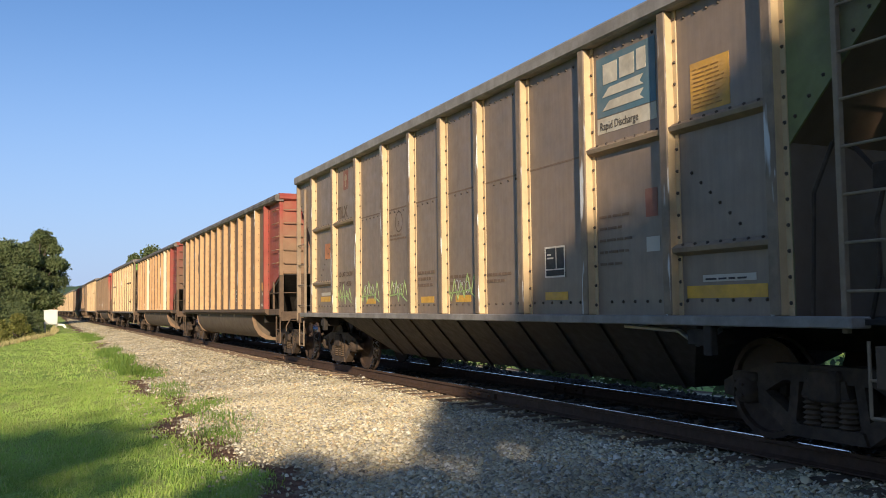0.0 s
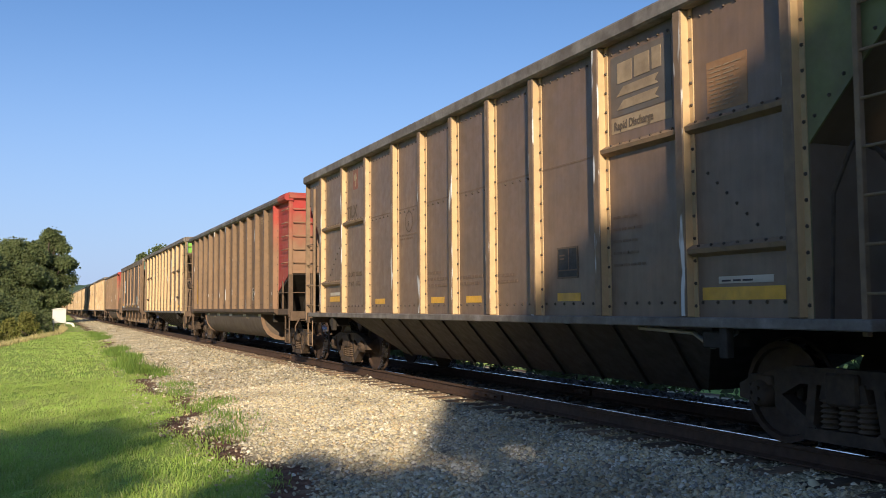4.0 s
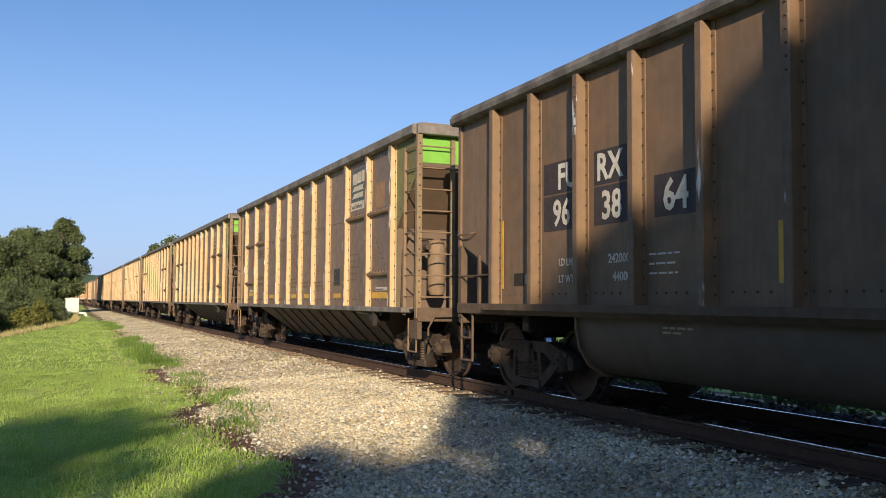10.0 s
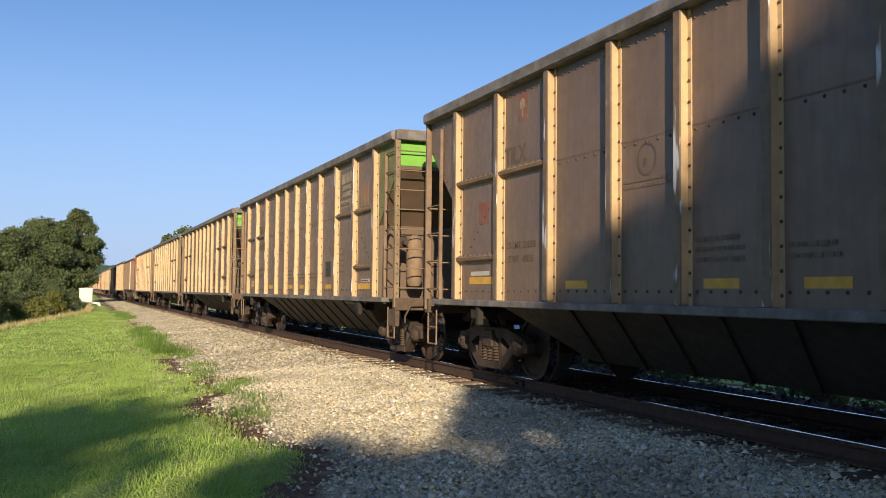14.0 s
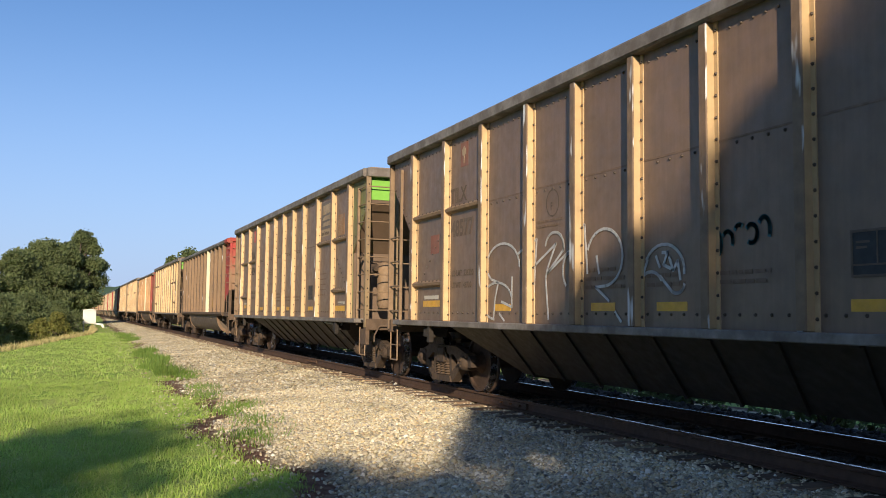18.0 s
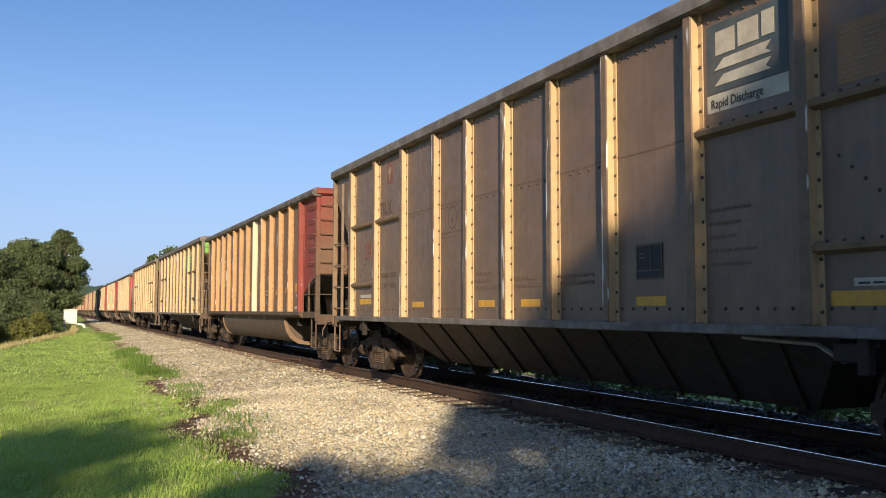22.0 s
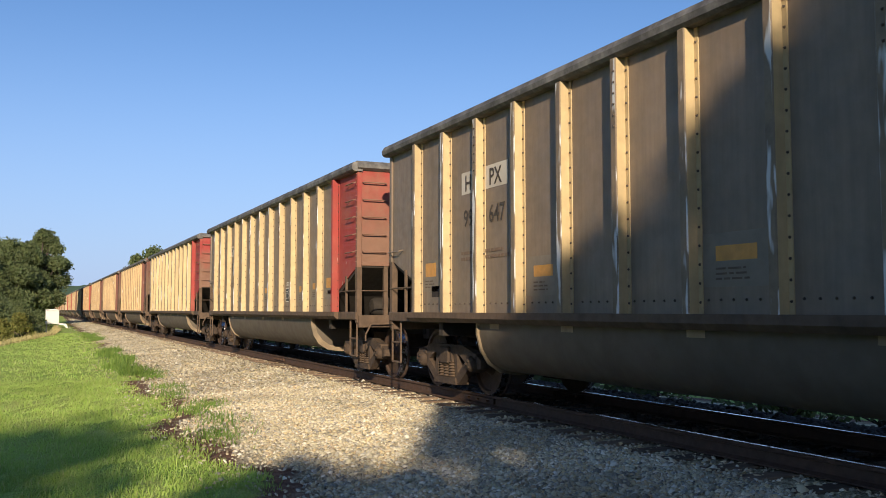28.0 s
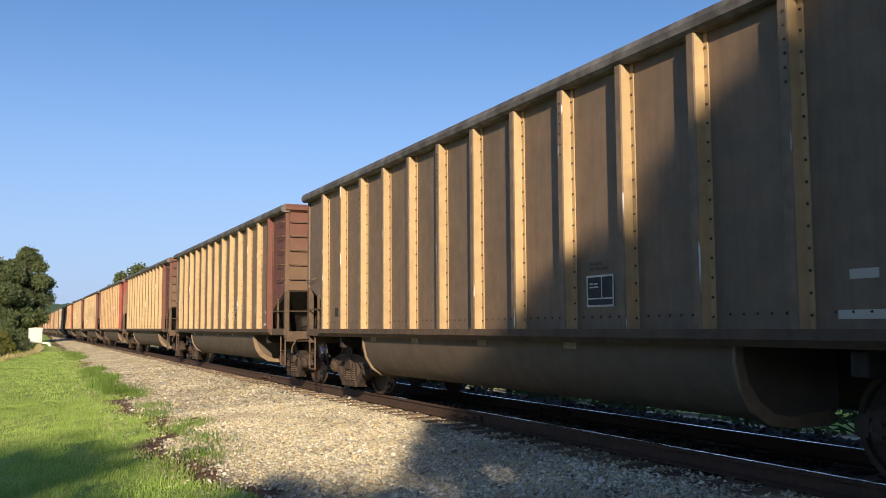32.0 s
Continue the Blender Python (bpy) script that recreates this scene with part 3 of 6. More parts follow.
# trees behind the camera that throw their shade over lawn, gravel and train
for x, y, h, sp, sd, nl, cf in ((2.3, -11.0, 13.2, 3.6, 61, 60000, 0.06), (-0.8, -11.3, 9.7, 1.4, 57, 34000, 0.05), (-2.25, -11.2, 9.3, 1.25, 58, 26000, 0.02), (-3.1, -11.2, 8.4, 1.0, 56, 15000, 0.02), (-2.2, -10.6, 6.6, 1.3, 55, 18000, 0.02), (-3.9, -11.1, 6.8, 0.7, 54, 6000, 0.02), (5.6, -12.5, 13.5, 4.5, 62, 34000, 0.1), (-8.3, -11.0, 8.2, 2.5, 63, 20000, 0.02), (-5.0, -11.0, 7.0, 1.9, 64, 13000, 0.02), (-13.0, -11.5, 8.6, 3.2, 65, 16000, 0.02),
                                 # three more unseen trees, added to hold sky light off the train
                                 (13.5, -7.0, 12.0, 4.2, 66, 14000, 0.05), (19.0, -1.5, 12.0, 4.2, 67, 10000, 0.05), (11.5, -17.0, 13.0, 5.0, 68, 12000, 0.05)):
    tall = h + 0.335 * AWAY
    cf = (cf * h * 0.94 + 0.315 * AWAY) / (0.94 * tall)
    x, y, h = x - 0.358 * AWAY, y - 0.934 * AWAY, tall
    tree("broadleaf_tree", x, y, h, sp, sd, nl // 2 if x > -4.5 else nl // 4, 0.155, "unseen broadleaf tree behind the camera, placed to shade train and lawn", crown_from=cf, loose=0.085)
# unseen trees left of the lawn, added to cut sky light on the train
for i, (x, y, h, sp) in enumerate(((-27, 24, 8.5, 4.0), (-29, 12, 9.0, 4.5), (-27, 0, 9.5, 4.5), (-29, -13, 10.0, 4.5), (-22, -24, 10.5, 4.5))):
    tree("broadleaf_tree", x, y, h, sp, 130 + i, 7000, 0.3, "unseen broadleaf tree, added to block low sky light", crown_from=0.04)
# trees across the field beyond the railway
for i, (x, y, h, sp) in enumerate(((38, 34, 4.6, 2.6), (46, 44, 5.6, 3.2), (44, 30, 4.2, 2.6), (58, 48, 6.4, 3.6), (66, 40, 6.0, 3.6), (52, 62, 6.0, 3.4), (40, 56, 4.6, 2.8))):
    tree("broadleaf_tree", x, y, h, sp, 150 + i, 7000, 0.16, "yellow-green tree beyond the railway", crown_from=0.04, m=M_leaf2)
# scrub beyond the rails
for i in range(44):
    x, y = 10.9 + rt.uniform(-0.4, 1.6), 4 + i * 1.35 + rt.uniform(-0.5, 0.5)
    tree("scrub_bush", x, y, rt.uniform(1.0, 1.7), rt.uniform(0.6, 1.0), 70 + i, 900, 0.07, "low leafy green scrub beyond the rails", crown_from=0.05)


# wooded ridge on the horizon
M_ridge = mat("distant_woods", (0.055, 0.085, 0.06), 1.0, 0, 0.02, 0.7, 1.2, bump=0, sheen=0.0)
rr = np.random.default_rng(7)
rx = np.linspace(-900, 1300, 400)
ht = 13 + 7 * np.sin(rx * 0.006 + 0.6) + 5 * np.sin(rx * 0.017) + 3.0 * np.sin(rx * 0.05) + rr.normal(0, 0.9, 400)
V = np.concatenate([np.stack([rx, np.full(400, 880.0), np.full(400, -6.0)], 1), np.stack([rx, 900 + 0 * rx, ht], 1), np.stack([rx, 1000 + 0 * rx, ht * 0.9], 1)])
k = np.arange(399)
F = np.concatenate([np.stack([k, k + 1, k + 401, k + 400], 1), np.stack([k + 400, k + 401, k + 801, k + 800], 1)])
tagged(new("backdrop", fast_mesh("backdrop", V, F, M_ridge)), "low wooded ridge on the hazy horizon", "hill", kind="structure")

# equipment cabinet beside the track
M_white = mat("white_cabinet_paint", (0.66, 0.65, 0.60), 0.5, 0, 3.0, 0.93, 1.05)
M_steel = mat("dull_galvanised_steel", (0.30, 0.30, 0.29), 0.55, 0.6)
cab = thing("equipment_cabinet", "white railway equipment cabinet on short legs beside the track", "cabinet", at=(1.55, 86.5, -0.55))
part("body", Shape().cbox(-0.55, 0.55, -0.45, 0.45, 0.55, 1.75, 0.02), M_white, cab)
part("roof", Shape().prism([(-0.62, 1.75), (0.62, 1.75), (0.62, 1.79), (0, 1.87), (-0.62, 1.79)], "y", -0.52, 0.52), M_white, cab)
part("door", Shape().cbox(-0.48, 0.48, -0.475, -0.45, 0.62, 1.7, 0.008), M_white, cab)
for sx in (-0.45, 0.45):
    for sy in (-0.35, 0.35):
        part("leg", Shape().cbox(sx - 0.05, sx + 0.05, sy - 0.05, sy + 0.05, -0.3, 0.55, 0.008), M_steel, cab)
part("chute", Shape().prism([(0.55, 0.62), (1.15, 0.55), (1.35, 0.1), (1.2, 0.1), (0.95, 0.42), (0.55, 0.45)], "y", -0.3, 0.3), M_white, cab)
M_conc = mat("old_concrete", (0.38, 0.33, 0.26), 0.9, 0, 4.0, 0.75, 1.15)
cb = thing("concrete_block", "weathered concrete block beside the cabinet", "block", at=(0.1, 87, -0.7))
part("block", Shape().cbox(-0.9, 0.6, -0.5, 0.6, -0.6, 0.85, 0.05), M_conc, cb)


# ---- the train ----
SIDE = -1.555  # x of the side sheets, from the car's middle
M_rivet = mat("dark_rivet_heads", (0.075, 0.055, 0.042), 0.7, 0.2, 20.0)
M_grime = mat("rusty_end_framing", (0.12, 0.08, 0.05), 0.85, 0.0, 7.0, 0.7, 1.25, tint=(0.075, 0.052, 0.036), tint_amount=0.6)
M_panel = mat("worn_brown_sign_panel", (0.145, 0.118, 0.10), 0.7, 0, 4.0, 0.8, 1.15, tint=(0.11, 0.115, 0.12), tint_amount=0.6)
M_pale = mat("worn_pale_lettering", (0.37, 0.28, 0.18), 0.7, 0, 6.0, tint=(0.22, 0.16, 0.10), tint_amount=0.7)
M_under = mat("grimy_underframe", (0.03, 0.025, 0.021), 0.9, 0.1, 7.0, tint=(0.055, 0.042, 0.03), tint_amount=0.5)
M_belly = mat("dusty_hopper_belly", (0.055, 0.041, 0.033), 0.65, 0.0, 5.0, 0.75, 1.2, tint=(0.036, 0.028, 0.024), tint_amount=0.6, tint_scale=1.5, streak=0.15)
M_truck = mat("rusty_cast_truck", (0.06, 0.042, 0.03), 0.9, 0.1, 9.0, 0.6, 1.25, tint=(0.13, 0.088, 0.055), tint_amount=0.6, bump=0.3)
M_wheel = mat("brown_wheel_steel", (0.07, 0.046, 0.034), 0.75, 0.3, 8.0, tint=(0.11, 0.065, 0.04))
M_tread = mat("bright_wheel_tread", (0.55, 0.55, 0.57), 0.25, 1.0, 8.0, 0.85, 1.1, bump=0.02)
M_spring = mat("dusty_spring_steel", (0.15, 0.105, 0.068), 0.85, 0.2)
M_yellow = mat("yellow_reflector_tape", (0.72, 0.40, 0.03), 0.5, 0, 9.0, 0.75, 1.1, tint=(0.40, 0.25, 0.10), tint_amount=0.35)
M_orange = mat("faded_orange_reflector", (0.62, 0.30, 0.045), 0.5, 0, 9.0, 0.75, 1.1, tint=(0.40, 0.22, 0.08), tint_amount=0.35)
M_decal = mat("black_stencil_panel", (0.03, 0.032, 0.035), 0.7, 0, 9.0, 0.7, 1.4)
M_ink = mat("faded_black_lettering", (0.055, 0.045, 0.038), 0.8, 0, 12.0, 0.7, 1.5)
M_faint = mat("weathered_grey_lettering", (0.12, 0.09, 0.066), 0.85, 0, 12.0, 0.8, 1.3)
M_chalk = mat("white_lettering_paint", (0.70, 0.66, 0.58), 0.7, 0, 9.0, 0.8, 1.1, tint=(0.40, 0.33, 0.24), tint_amount=0.5)
M_patch = mat("white_paint_patch", (0.58, 0.53, 0.45), 0.7, 0, 5.0, 0.85, 1.1, tint=(0.40, 0.33, 0.25), tint_amount=0.6)
M_white2 = mat("bright_white_paint_patch", (0.80, 0.79, 0.75), 0.6, 0, 5.0, 0.88, 1.05, tint=(0.50, 0.45, 0.38), tint_amount=0.35, tint_scale=4.0)
M_navy = mat("dark_paint_patch", (0.048, 0.038, 0.042), 0.7, 0, 6.0)
M_blue = mat("faded_blue_panel", (0.10, 0.18, 0.225), 0.6, 0, 5.0, 0.8, 1.2, tint=(0.18, 0.15, 0.12), tint_amount=0.45)
M_blue2 = mat("dull_dark_blue_panel", (0.075, 0.10, 0.115), 0.65, 0, 5.0, 0.8, 1.2, tint=(0.17, 0.125, 0.09), tint_amount=0.6)
M_teal = mat("teal_notice", (0.09, 0.21, 0.235), 0.6, 0, 5.0)
M_cream = mat("cream_strip", (0.60, 0.55, 0.44), 0.7, 0, 6.0, tint=(0.36, 0.28, 0.2), tint_amount=0.5)
M_amber = mat("amber_notice", (0.62, 0.34, 0.05), 0.6, 0, 6.0, tint=(0.28, 0.19, 0.12), tint_amount=0.4)
M_faded = mat("faded_print", (0.32, 0.17, 0.04), 0.7, 0, 6.0)
M_smudge = mat("rubbed_out_lettering", (0.178, 0.122, 0.085), 0.8, 0, 9.0)
M_amber2 = mat("amber_notice_faded", (0.34, 0.185, 0.085), 0.7, 0, 6.0, tint=(0.2, 0.15, 0.11), tint_amount=0.6)
M_redlab = mat("red_label", (0.45, 0.06, 0.05), 0.6, 0, 6.0, tint=(0.25, 0.12, 0.08), tint_amount=0.4)
M_rust2 = mat("faded_red_square", (0.25, 0.10, 0.07), 0.8, 0, 6.0, tint=(0.2, 0.15, 0.11), tint_amount=0.5)
M_brick = mat("orange_red_notice", (0.55, 0.21, 0.08), 0.7, 0, 6.0, tint=(0.28, 0.13, 0.07), tint_amount=0.5)
M_green = mat("bright_green_end_paint", (0.20, 0.45, 0.05), 0.6, 0, 4.0, 0.85, 1.1)
M_mint = mat("pale_teal_end_paint", (0.20, 0.42, 0.36), 0.6, 0, 4.0, 0.85, 1.1)
M_alu2 = mat("dull_grey_casting", (0.36, 0.35, 0.33), 0.6, 0.1, 9.0)
M_rubbed = mat("rubbed_bare_sheet", (0.225, 0.19, 0.145), 0.6, 0.1, 6.0, 0.8, 1.15, tint=(0.19, 0.16, 0.12), tint_amount=0.9, tint_scale=3.0)
M_alu = mat("scuffed_bare_aluminium", (0.62, 0.60, 0.57), 0.5, 0.5, 9.0)


def paints(name, sheet, post, chord, end, sheet_tint, post_tint, end_tint, end_dust=(0.25, 0.165, 0.095), bare=0.58, gloss=0.5):
    """Paint and coal dust of one kind of car; bare says how much of the posts' outer faces is rubbed down to the metal."""
    # outer faces take mostly the sheet's colour, darker than the flanks
    face_tone = tuple(0.12 * a + 0.72 * b for a, b in zip(post, sheet))
    return {
        "name": name,
        "sheet": mat(name + "_side_sheet", sheet, 0.9 - 0.5 * gloss, 0.0, 4.0, 0.85, 1.12, tint=sheet_tint, tint_amount=0.55, tint_scale=1.3, streak=0.14, vary=0.06, bump=0.05, sheen=gloss),
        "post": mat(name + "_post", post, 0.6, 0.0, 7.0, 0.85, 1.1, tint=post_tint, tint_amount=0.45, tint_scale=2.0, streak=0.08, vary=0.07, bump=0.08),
        "chord": mat(name + "_top_chord", chord, 0.7, 0.0, 5.0, 0.8, 1.2, tint=(0.42, 0.40, 0.37), tint_amount=0.4, tint_scale=3.0),
        "end": mat(name + "_end", end, 0.7, 0.0, 3.0, 0.85, 1.12, tint=end_tint, tint_amount=0.6, tint_scale=1.6, bump=0.1, low_dust=(*end_dust, 2.0, 3.0)),
        "flank": mat(name + "_end_flank", end, 0.7, 0.0, 3.0, 0.85, 1.12, tint=end_tint, tint_amount=0.35, tint_scale=1.6, bump=0.1, speck=(0.55, 0.50, 0.44, 8.0, 0.70)),
        "face": mat(name + "_post_face", face_tone, 0.6, 0.0, 7.0, 0.75, 1.2, tint=(0.10, 0.07, 0.05), tint_amount=0.5, tint_scale=3.0, vary=0.07, bump=0.08, speck=(0.60, 0.60, 0.59, 3.2, bare)),
        "worn": mat(name + "_worn_post_edge", face_tone, 0.5, 0.0, 7.0, 0.8, 1.15, tint=(0.10, 0.07, 0.05), tint_amount=0.4, speck=(0.66, 0.66, 0.65, 5.0, bare - 0.02)),
        "corner": mat(name + "_corner_post", tuple(0.46 * a for a in post), 0.7, 0.0, 6.0, 0.75, 1.2, tint=sheet_tint, tint_amount=0.6),
        "frame": mat(name + "_frame", tuple(0.2 * a + 0.7 * b for a, b in zip(post, sheet)), 0.75, 0.0, 6.0, 0.75, 1.2, tint=sheet_tint, tint_amount=0.5),
    }


HOPPER = paints("dusty_aluminium", (0.192, 0.124, 0.079), (0.57, 0.41, 0.215), (0.135, 0.115, 0.098), (0.125, 0.084, 0.054), (0.14, 0.10, 0.07), (0.40, 0.30, 0.18), (0.13, 0.092, 0.062), (0.15, 0.102, 0.066), 0.61, 0.75)
CLEAN = paints("lightly_dusted_aluminium", (0.235, 0.172, 0.122), (0.62, 0.47, 0.27), (0.22, 0.20, 0.18), (0.155, 0.106, 0.068), (0.185, 0.148, 0.115), (0.50, 0.38, 0.22), (0.13, 0.092, 0.062), (0.15, 0.102, 0.066), 0.60, 0.75)
TAN = paints("coal_dusted_tan", (0.19, 0.122, 0.076), (0.50, 0.325, 0.155), (0.10, 0.085, 0.07), (0.30, 0.058, 0.04), (0.125, 0.10, 0.072), (0.36, 0.23, 0.12), (0.26, 0.15, 0.08), bare=0.62)
BROWN = paints("coal_dusted_brown", (0.198, 0.124, 0.071), (0.215, 0.138, 0.075), (0.10, 0.085, 0.072), (0.36, 0.04, 0.032), (0.135, 0.10, 0.068), (0.15, 0.108, 0.07), (0.28, 0.16, 0.085), bare=0.64)
GREY = paints("dusty_grey_tan", (0.216, 0.161, 0.108), (0.54, 0.42, 0.225), (0.075, 0.07, 0.064), (0.32, 0.042, 0.034), (0.150, 0.130, 0.105), (0.42, 0.33, 0.2), (0.24, 0.145, 0.085), (0.20, 0.118, 0.076), 0.57, 0.65)
RUST = paints("coal_dusted_rust", (0.19, 0.119, 0.073), (0.49, 0.295, 0.13), (0.10, 0.08, 0.065), (0.26, 0.05, 0.036), (0.135, 0.10, 0.07), (0.35, 0.22, 0.11), (0.15, 0.088, 0.05), (0.16, 0.098, 0.055), 0.60)
SAND = paints("coal_dusted_sand", (0.207, 0.141, 0.089), (0.50, 0.36, 0.185), (0.085, 0.074, 0.064), (0.16, 0.06, 0.042), (0.145, 0.112, 0.078), (0.40, 0.285, 0.15), (0.14, 0.085, 0.052), (0.16, 0.102, 0.06), 0.63)
OLD = paints("dusty_old_steel", (0.18, 0.115, 0.068), (0.37, 0.23, 0.12), (0.14, 0.10, 0.07), (0.16, 0.112, 0.07), (0.13, 0.096, 0.07), (0.30, 0.19, 0.11), (0.12, 0.085, 0.06), (0.15, 0.105, 0.065), 0.60)
OLD["sheet"] = mat("old_steel_side_sheet_with_pale_runs", (0.15, 0.103, 0.066), 0.75, 0.0, 4.0, 0.82, 1.15, tint=(0.155, 0.105, 0.07), tint_amount=0.55, tint_scale=1.3, streak=0.12, bump=0.08, speck=(0.25, 0.20, 0.155, 3.2, 0.66))
LETTERS = {}


def lettering(parent, text, y, z, height, material, squeeze=0.8, x=SIDE - 0.006, label="", bold=0.016):
    """Painted words on the near side; y is where the word begins, on the far side of it."""
    k = (text, height, squeeze, material.name, bold)
    if k not in LETTERS:
        c = bpy.data.curves.new("lettering", "FONT")
        c.body, c.size, c.resolution_u = text, height * 1.4, 2
        c.extrude, c.offset = 0.001, (0.035 if material in (M_chalk, M_faint) else bold) * height
        tmp = bpy.data.objects.new("lettering", c)
        me = bpy.data.meshes.new_from_object(tmp)
        bpy.data.objects.remove(tmp)
        me.transform(Matrix(((0, 0, -1, 0), (-squeeze, 0, 0, 0), (0, 1, 0, 0), (0, 0, 0, 1))))
        me.materials.clear()
        me.materials.append(material)
        LETTERS[k] = me
    ob = new("lettering", LETTERS[k])
    ob.parent, ob.location = parent, (x, y, z)
    if label:
        ob["label"] = label
    return ob


def plate(parent, name, y0, y1, z0, z1, material, label="", x=SIDE, lift=0.004):
    return part(name, Shape().box(x - lift, x - lift + 0.003, y0, y1, z0, z1), material, parent, label)


def bars(parent, y0, y1, z0, z1, rows, material, x=SIDE - 0.006, seed=0, thick=0.45):
    """Writing too small to read: a plain bar for each line."""
    q = random.Random(seed)
    s = Shape()
    h = (z1 - z0) / rows
    for i in range(rows):
        end, a = y1 - (y1 - y0) * q.uniform(0.6, 1.0), y1
        while a > end + 0.02:  # words of uneven length
            b = max(end, a - q.uniform(0.05, 0.16))
            s.box(x - 0.002, x, b, a, z0 + h * i, z0 + h * (i + thick))
            a = b - 0.025
    return part("line_of_writing", s, material, parent)


def stencil(parent, y0, y1, z0, z1, edge=M_chalk, seed=1):
    """The black maintenance panel with its white frame and compartments."""
    b = plate(parent, "stencil_panel", y0, y1, z0, z1, M_decal, "black stencil panel with white frame")
    s = Shape()
    x, w = SIDE - 0.007, 0.02
    for a in ((y0, y1, z0, z0 + w), (y0, y1, z1 - w, z1), (y0, y0 + w, z0, z1), (y1 - w, y1, z0, z1), (y0 + (y1 - y0) * 0.42, y0 + (y1 - y0) * 0.42 + w * 0.7, z0 + (z1 - z0) * 0.25, z1), (y0, y1, z0 + (z1 - z0) * 0.24, z0 + (z1 - z0) * 0.24 + w * 0.7)):
        s.box(x - 0.002, x, *a)
    part("white_frame", s, edge, b)
    bars(b, y0 + (y1 - y0) * 0.55, y1 - 0.05, z0 + (z1 - z0) * 0.6, z1 - 0.06, 2, edge, SIDE - 0.007, seed)


def wheelset_mesh():
    prof = [(0.62, 0.09), (0.66, 0.19), (0.67, 0.40), (0.662, 0.483), (0.69, 0.483), (0.705, 0.462), (0.815, 0.452), (0.82, 0.40), (0.782, 0.385), (0.765, 0.17), (0.825, 0.13), (0.90, 0.085)]
    s = Shape()
    s.lathe(prof, 22, "x")
    s.lathe([(-a, r) for a, r in prof], 22, "x")
    s.rod((-1.0, 0, 0), (1.0, 0, 0), 0.085, 12)
    me = s.mesh("wheelset", M_wheel, True)
    me.materials.append(M_tread)
    for p in me.polygons:
        if all(math.hypot(*me.vertices[i].co[1:]) > 0.45 for i in p.vertices) and 0.7 < abs(p.center.x) < 0.818:
            p.material_index = 1
    return me


def side_frame_shape(sx):
    s = Shape()
    a, b = sx * 0.94, sx * 1.07
    s.prism([(-1.16, 0.52), (-1.0, 0.60), (-0.55, 0.71), (0.55, 0.71), (1.0, 0.60), (1.16, 0.52), (1.16, 0.40), (1.04, 0.385), (1.02, 0.53), (0.76, 0.53), (0.72, 0.43), (0.45, 0.57), (-0.45, 0.57), (-0.72, 0.43), (-0.76, 0.53), (-1.02, 0.53), (-1.04, 0.385), (-1.16, 0.40)], "x", a, b)
    for q in (-1, 1):
        s.prism([(q * 0.74, 0.52), (q * 0.74, 0.36), (q * 0.40, 0.12), (q * 0.27, 0.12), (q * 0.27, 0.21)], "x", a, b)
        s.prism([(q * 0.42, 0.20), (q * 0.33, 0.20), (q * 0.27, 0.60), (q * 0.36, 0.60)], "x", a, b)
    s.prism([(-0.40, 0.12), (0.40, 0.12), (0.36, 0.22), (-0.36, 0.22)], "x", sx * 0.88, sx * 1.10)
    s.prism([(-0.24, 0.46), (0.24, 0.46), (0.20, 0.60), (-0.20, 0.60)], "x", sx * 0.9, sx * 1.09)
    return s


def spring_shape():
    s = Shape()
    for o in (-0.18, 0.0, 0.18):
        s.lathe([(0.215 + 0.255 * i / 12, 0.088 if i % 2 else 0.056) for i in range(13)], 10, "z", (0, o, 0))
    return s


def bearing_shape(sx):
    s = Shape()
    s.lathe([(sx * 0.9, 0.13), (sx * 1.04, 0.13), (sx * 1.10, 0.115), (sx * 1.13, 0.085), (sx * 1.14, 0.05)], 14, "x")
    for i in range(3):
        a = 2.094 * i
        s.rod((sx * 1.12, 0.055 * math.cos(a), 0.055 * math.sin(a)), (sx * 1.16, 0.055 * math.cos(a), 0.055 * math.sin(a)), 0.018, 6)
    return s.cbox(*sorted((sx * 0.93, sx * 1.09)), -0.15, 0.15, 0.07, 0.16, 0.015)


def bolster_shape():
    s = Shape()
    s.cbox(-1.12, 1.12, -0.16, 0.16, 0.42, 0.68, 0.02)
    s.cbox(-0.95, 0.95, -0.62, -0.55, 0.42, 0.56, 0.015)
    s.cbox(-0.95, 0.95, 0.55, 0.62, 0.42, 0.56, 0.015)
    s.lathe([(0.66, 0.26), (0.80, 0.26)], 16, "z")
    return s


WHEELS = {-1: [], 1: []}


def truck(car, yc, full=True):
    t = part("truck", bolster_shape, M_truck, car, key="bolster", at=(0, yc, 0))
    if "wheelset" not in CACHE:
        CACHE["wheelset"] = wheelset_mesh()
    for q in (-1, 1):
        w = new("wheelset", CACHE["wheelset"])
        w.parent, w.location = t, (0, 0.889 * q, 0.457)
        WHEELS[q].append(w)
    for sx in (-1, 1):
        part("side_frame", lambda: side_frame_shape(sx), M_truck, t, key=("side_frame", sx))
        if full:
            part("spring", spring_shape, M_spring, t, key="spring", smooth=True, at=(sx * 1.02, 0, 0))
            for q in (-1, 1):
                part("bearing", lambda: bearing_shape(sx), M_truck, t, key=("bearing", sx), smooth=True, at=(0, 0.889 * q, 0.457))
                part("brake_shoe", lambda: Shape().prism([(-0.05, 0.30), (0.06, 0.24), (0.06, 0.62), (-0.05, 0.60)], "x", -0.06, 0.06), M_truck, t, key=("shoe", q), at=(sx * 0.76, 0.40 * q, 0))
    return t


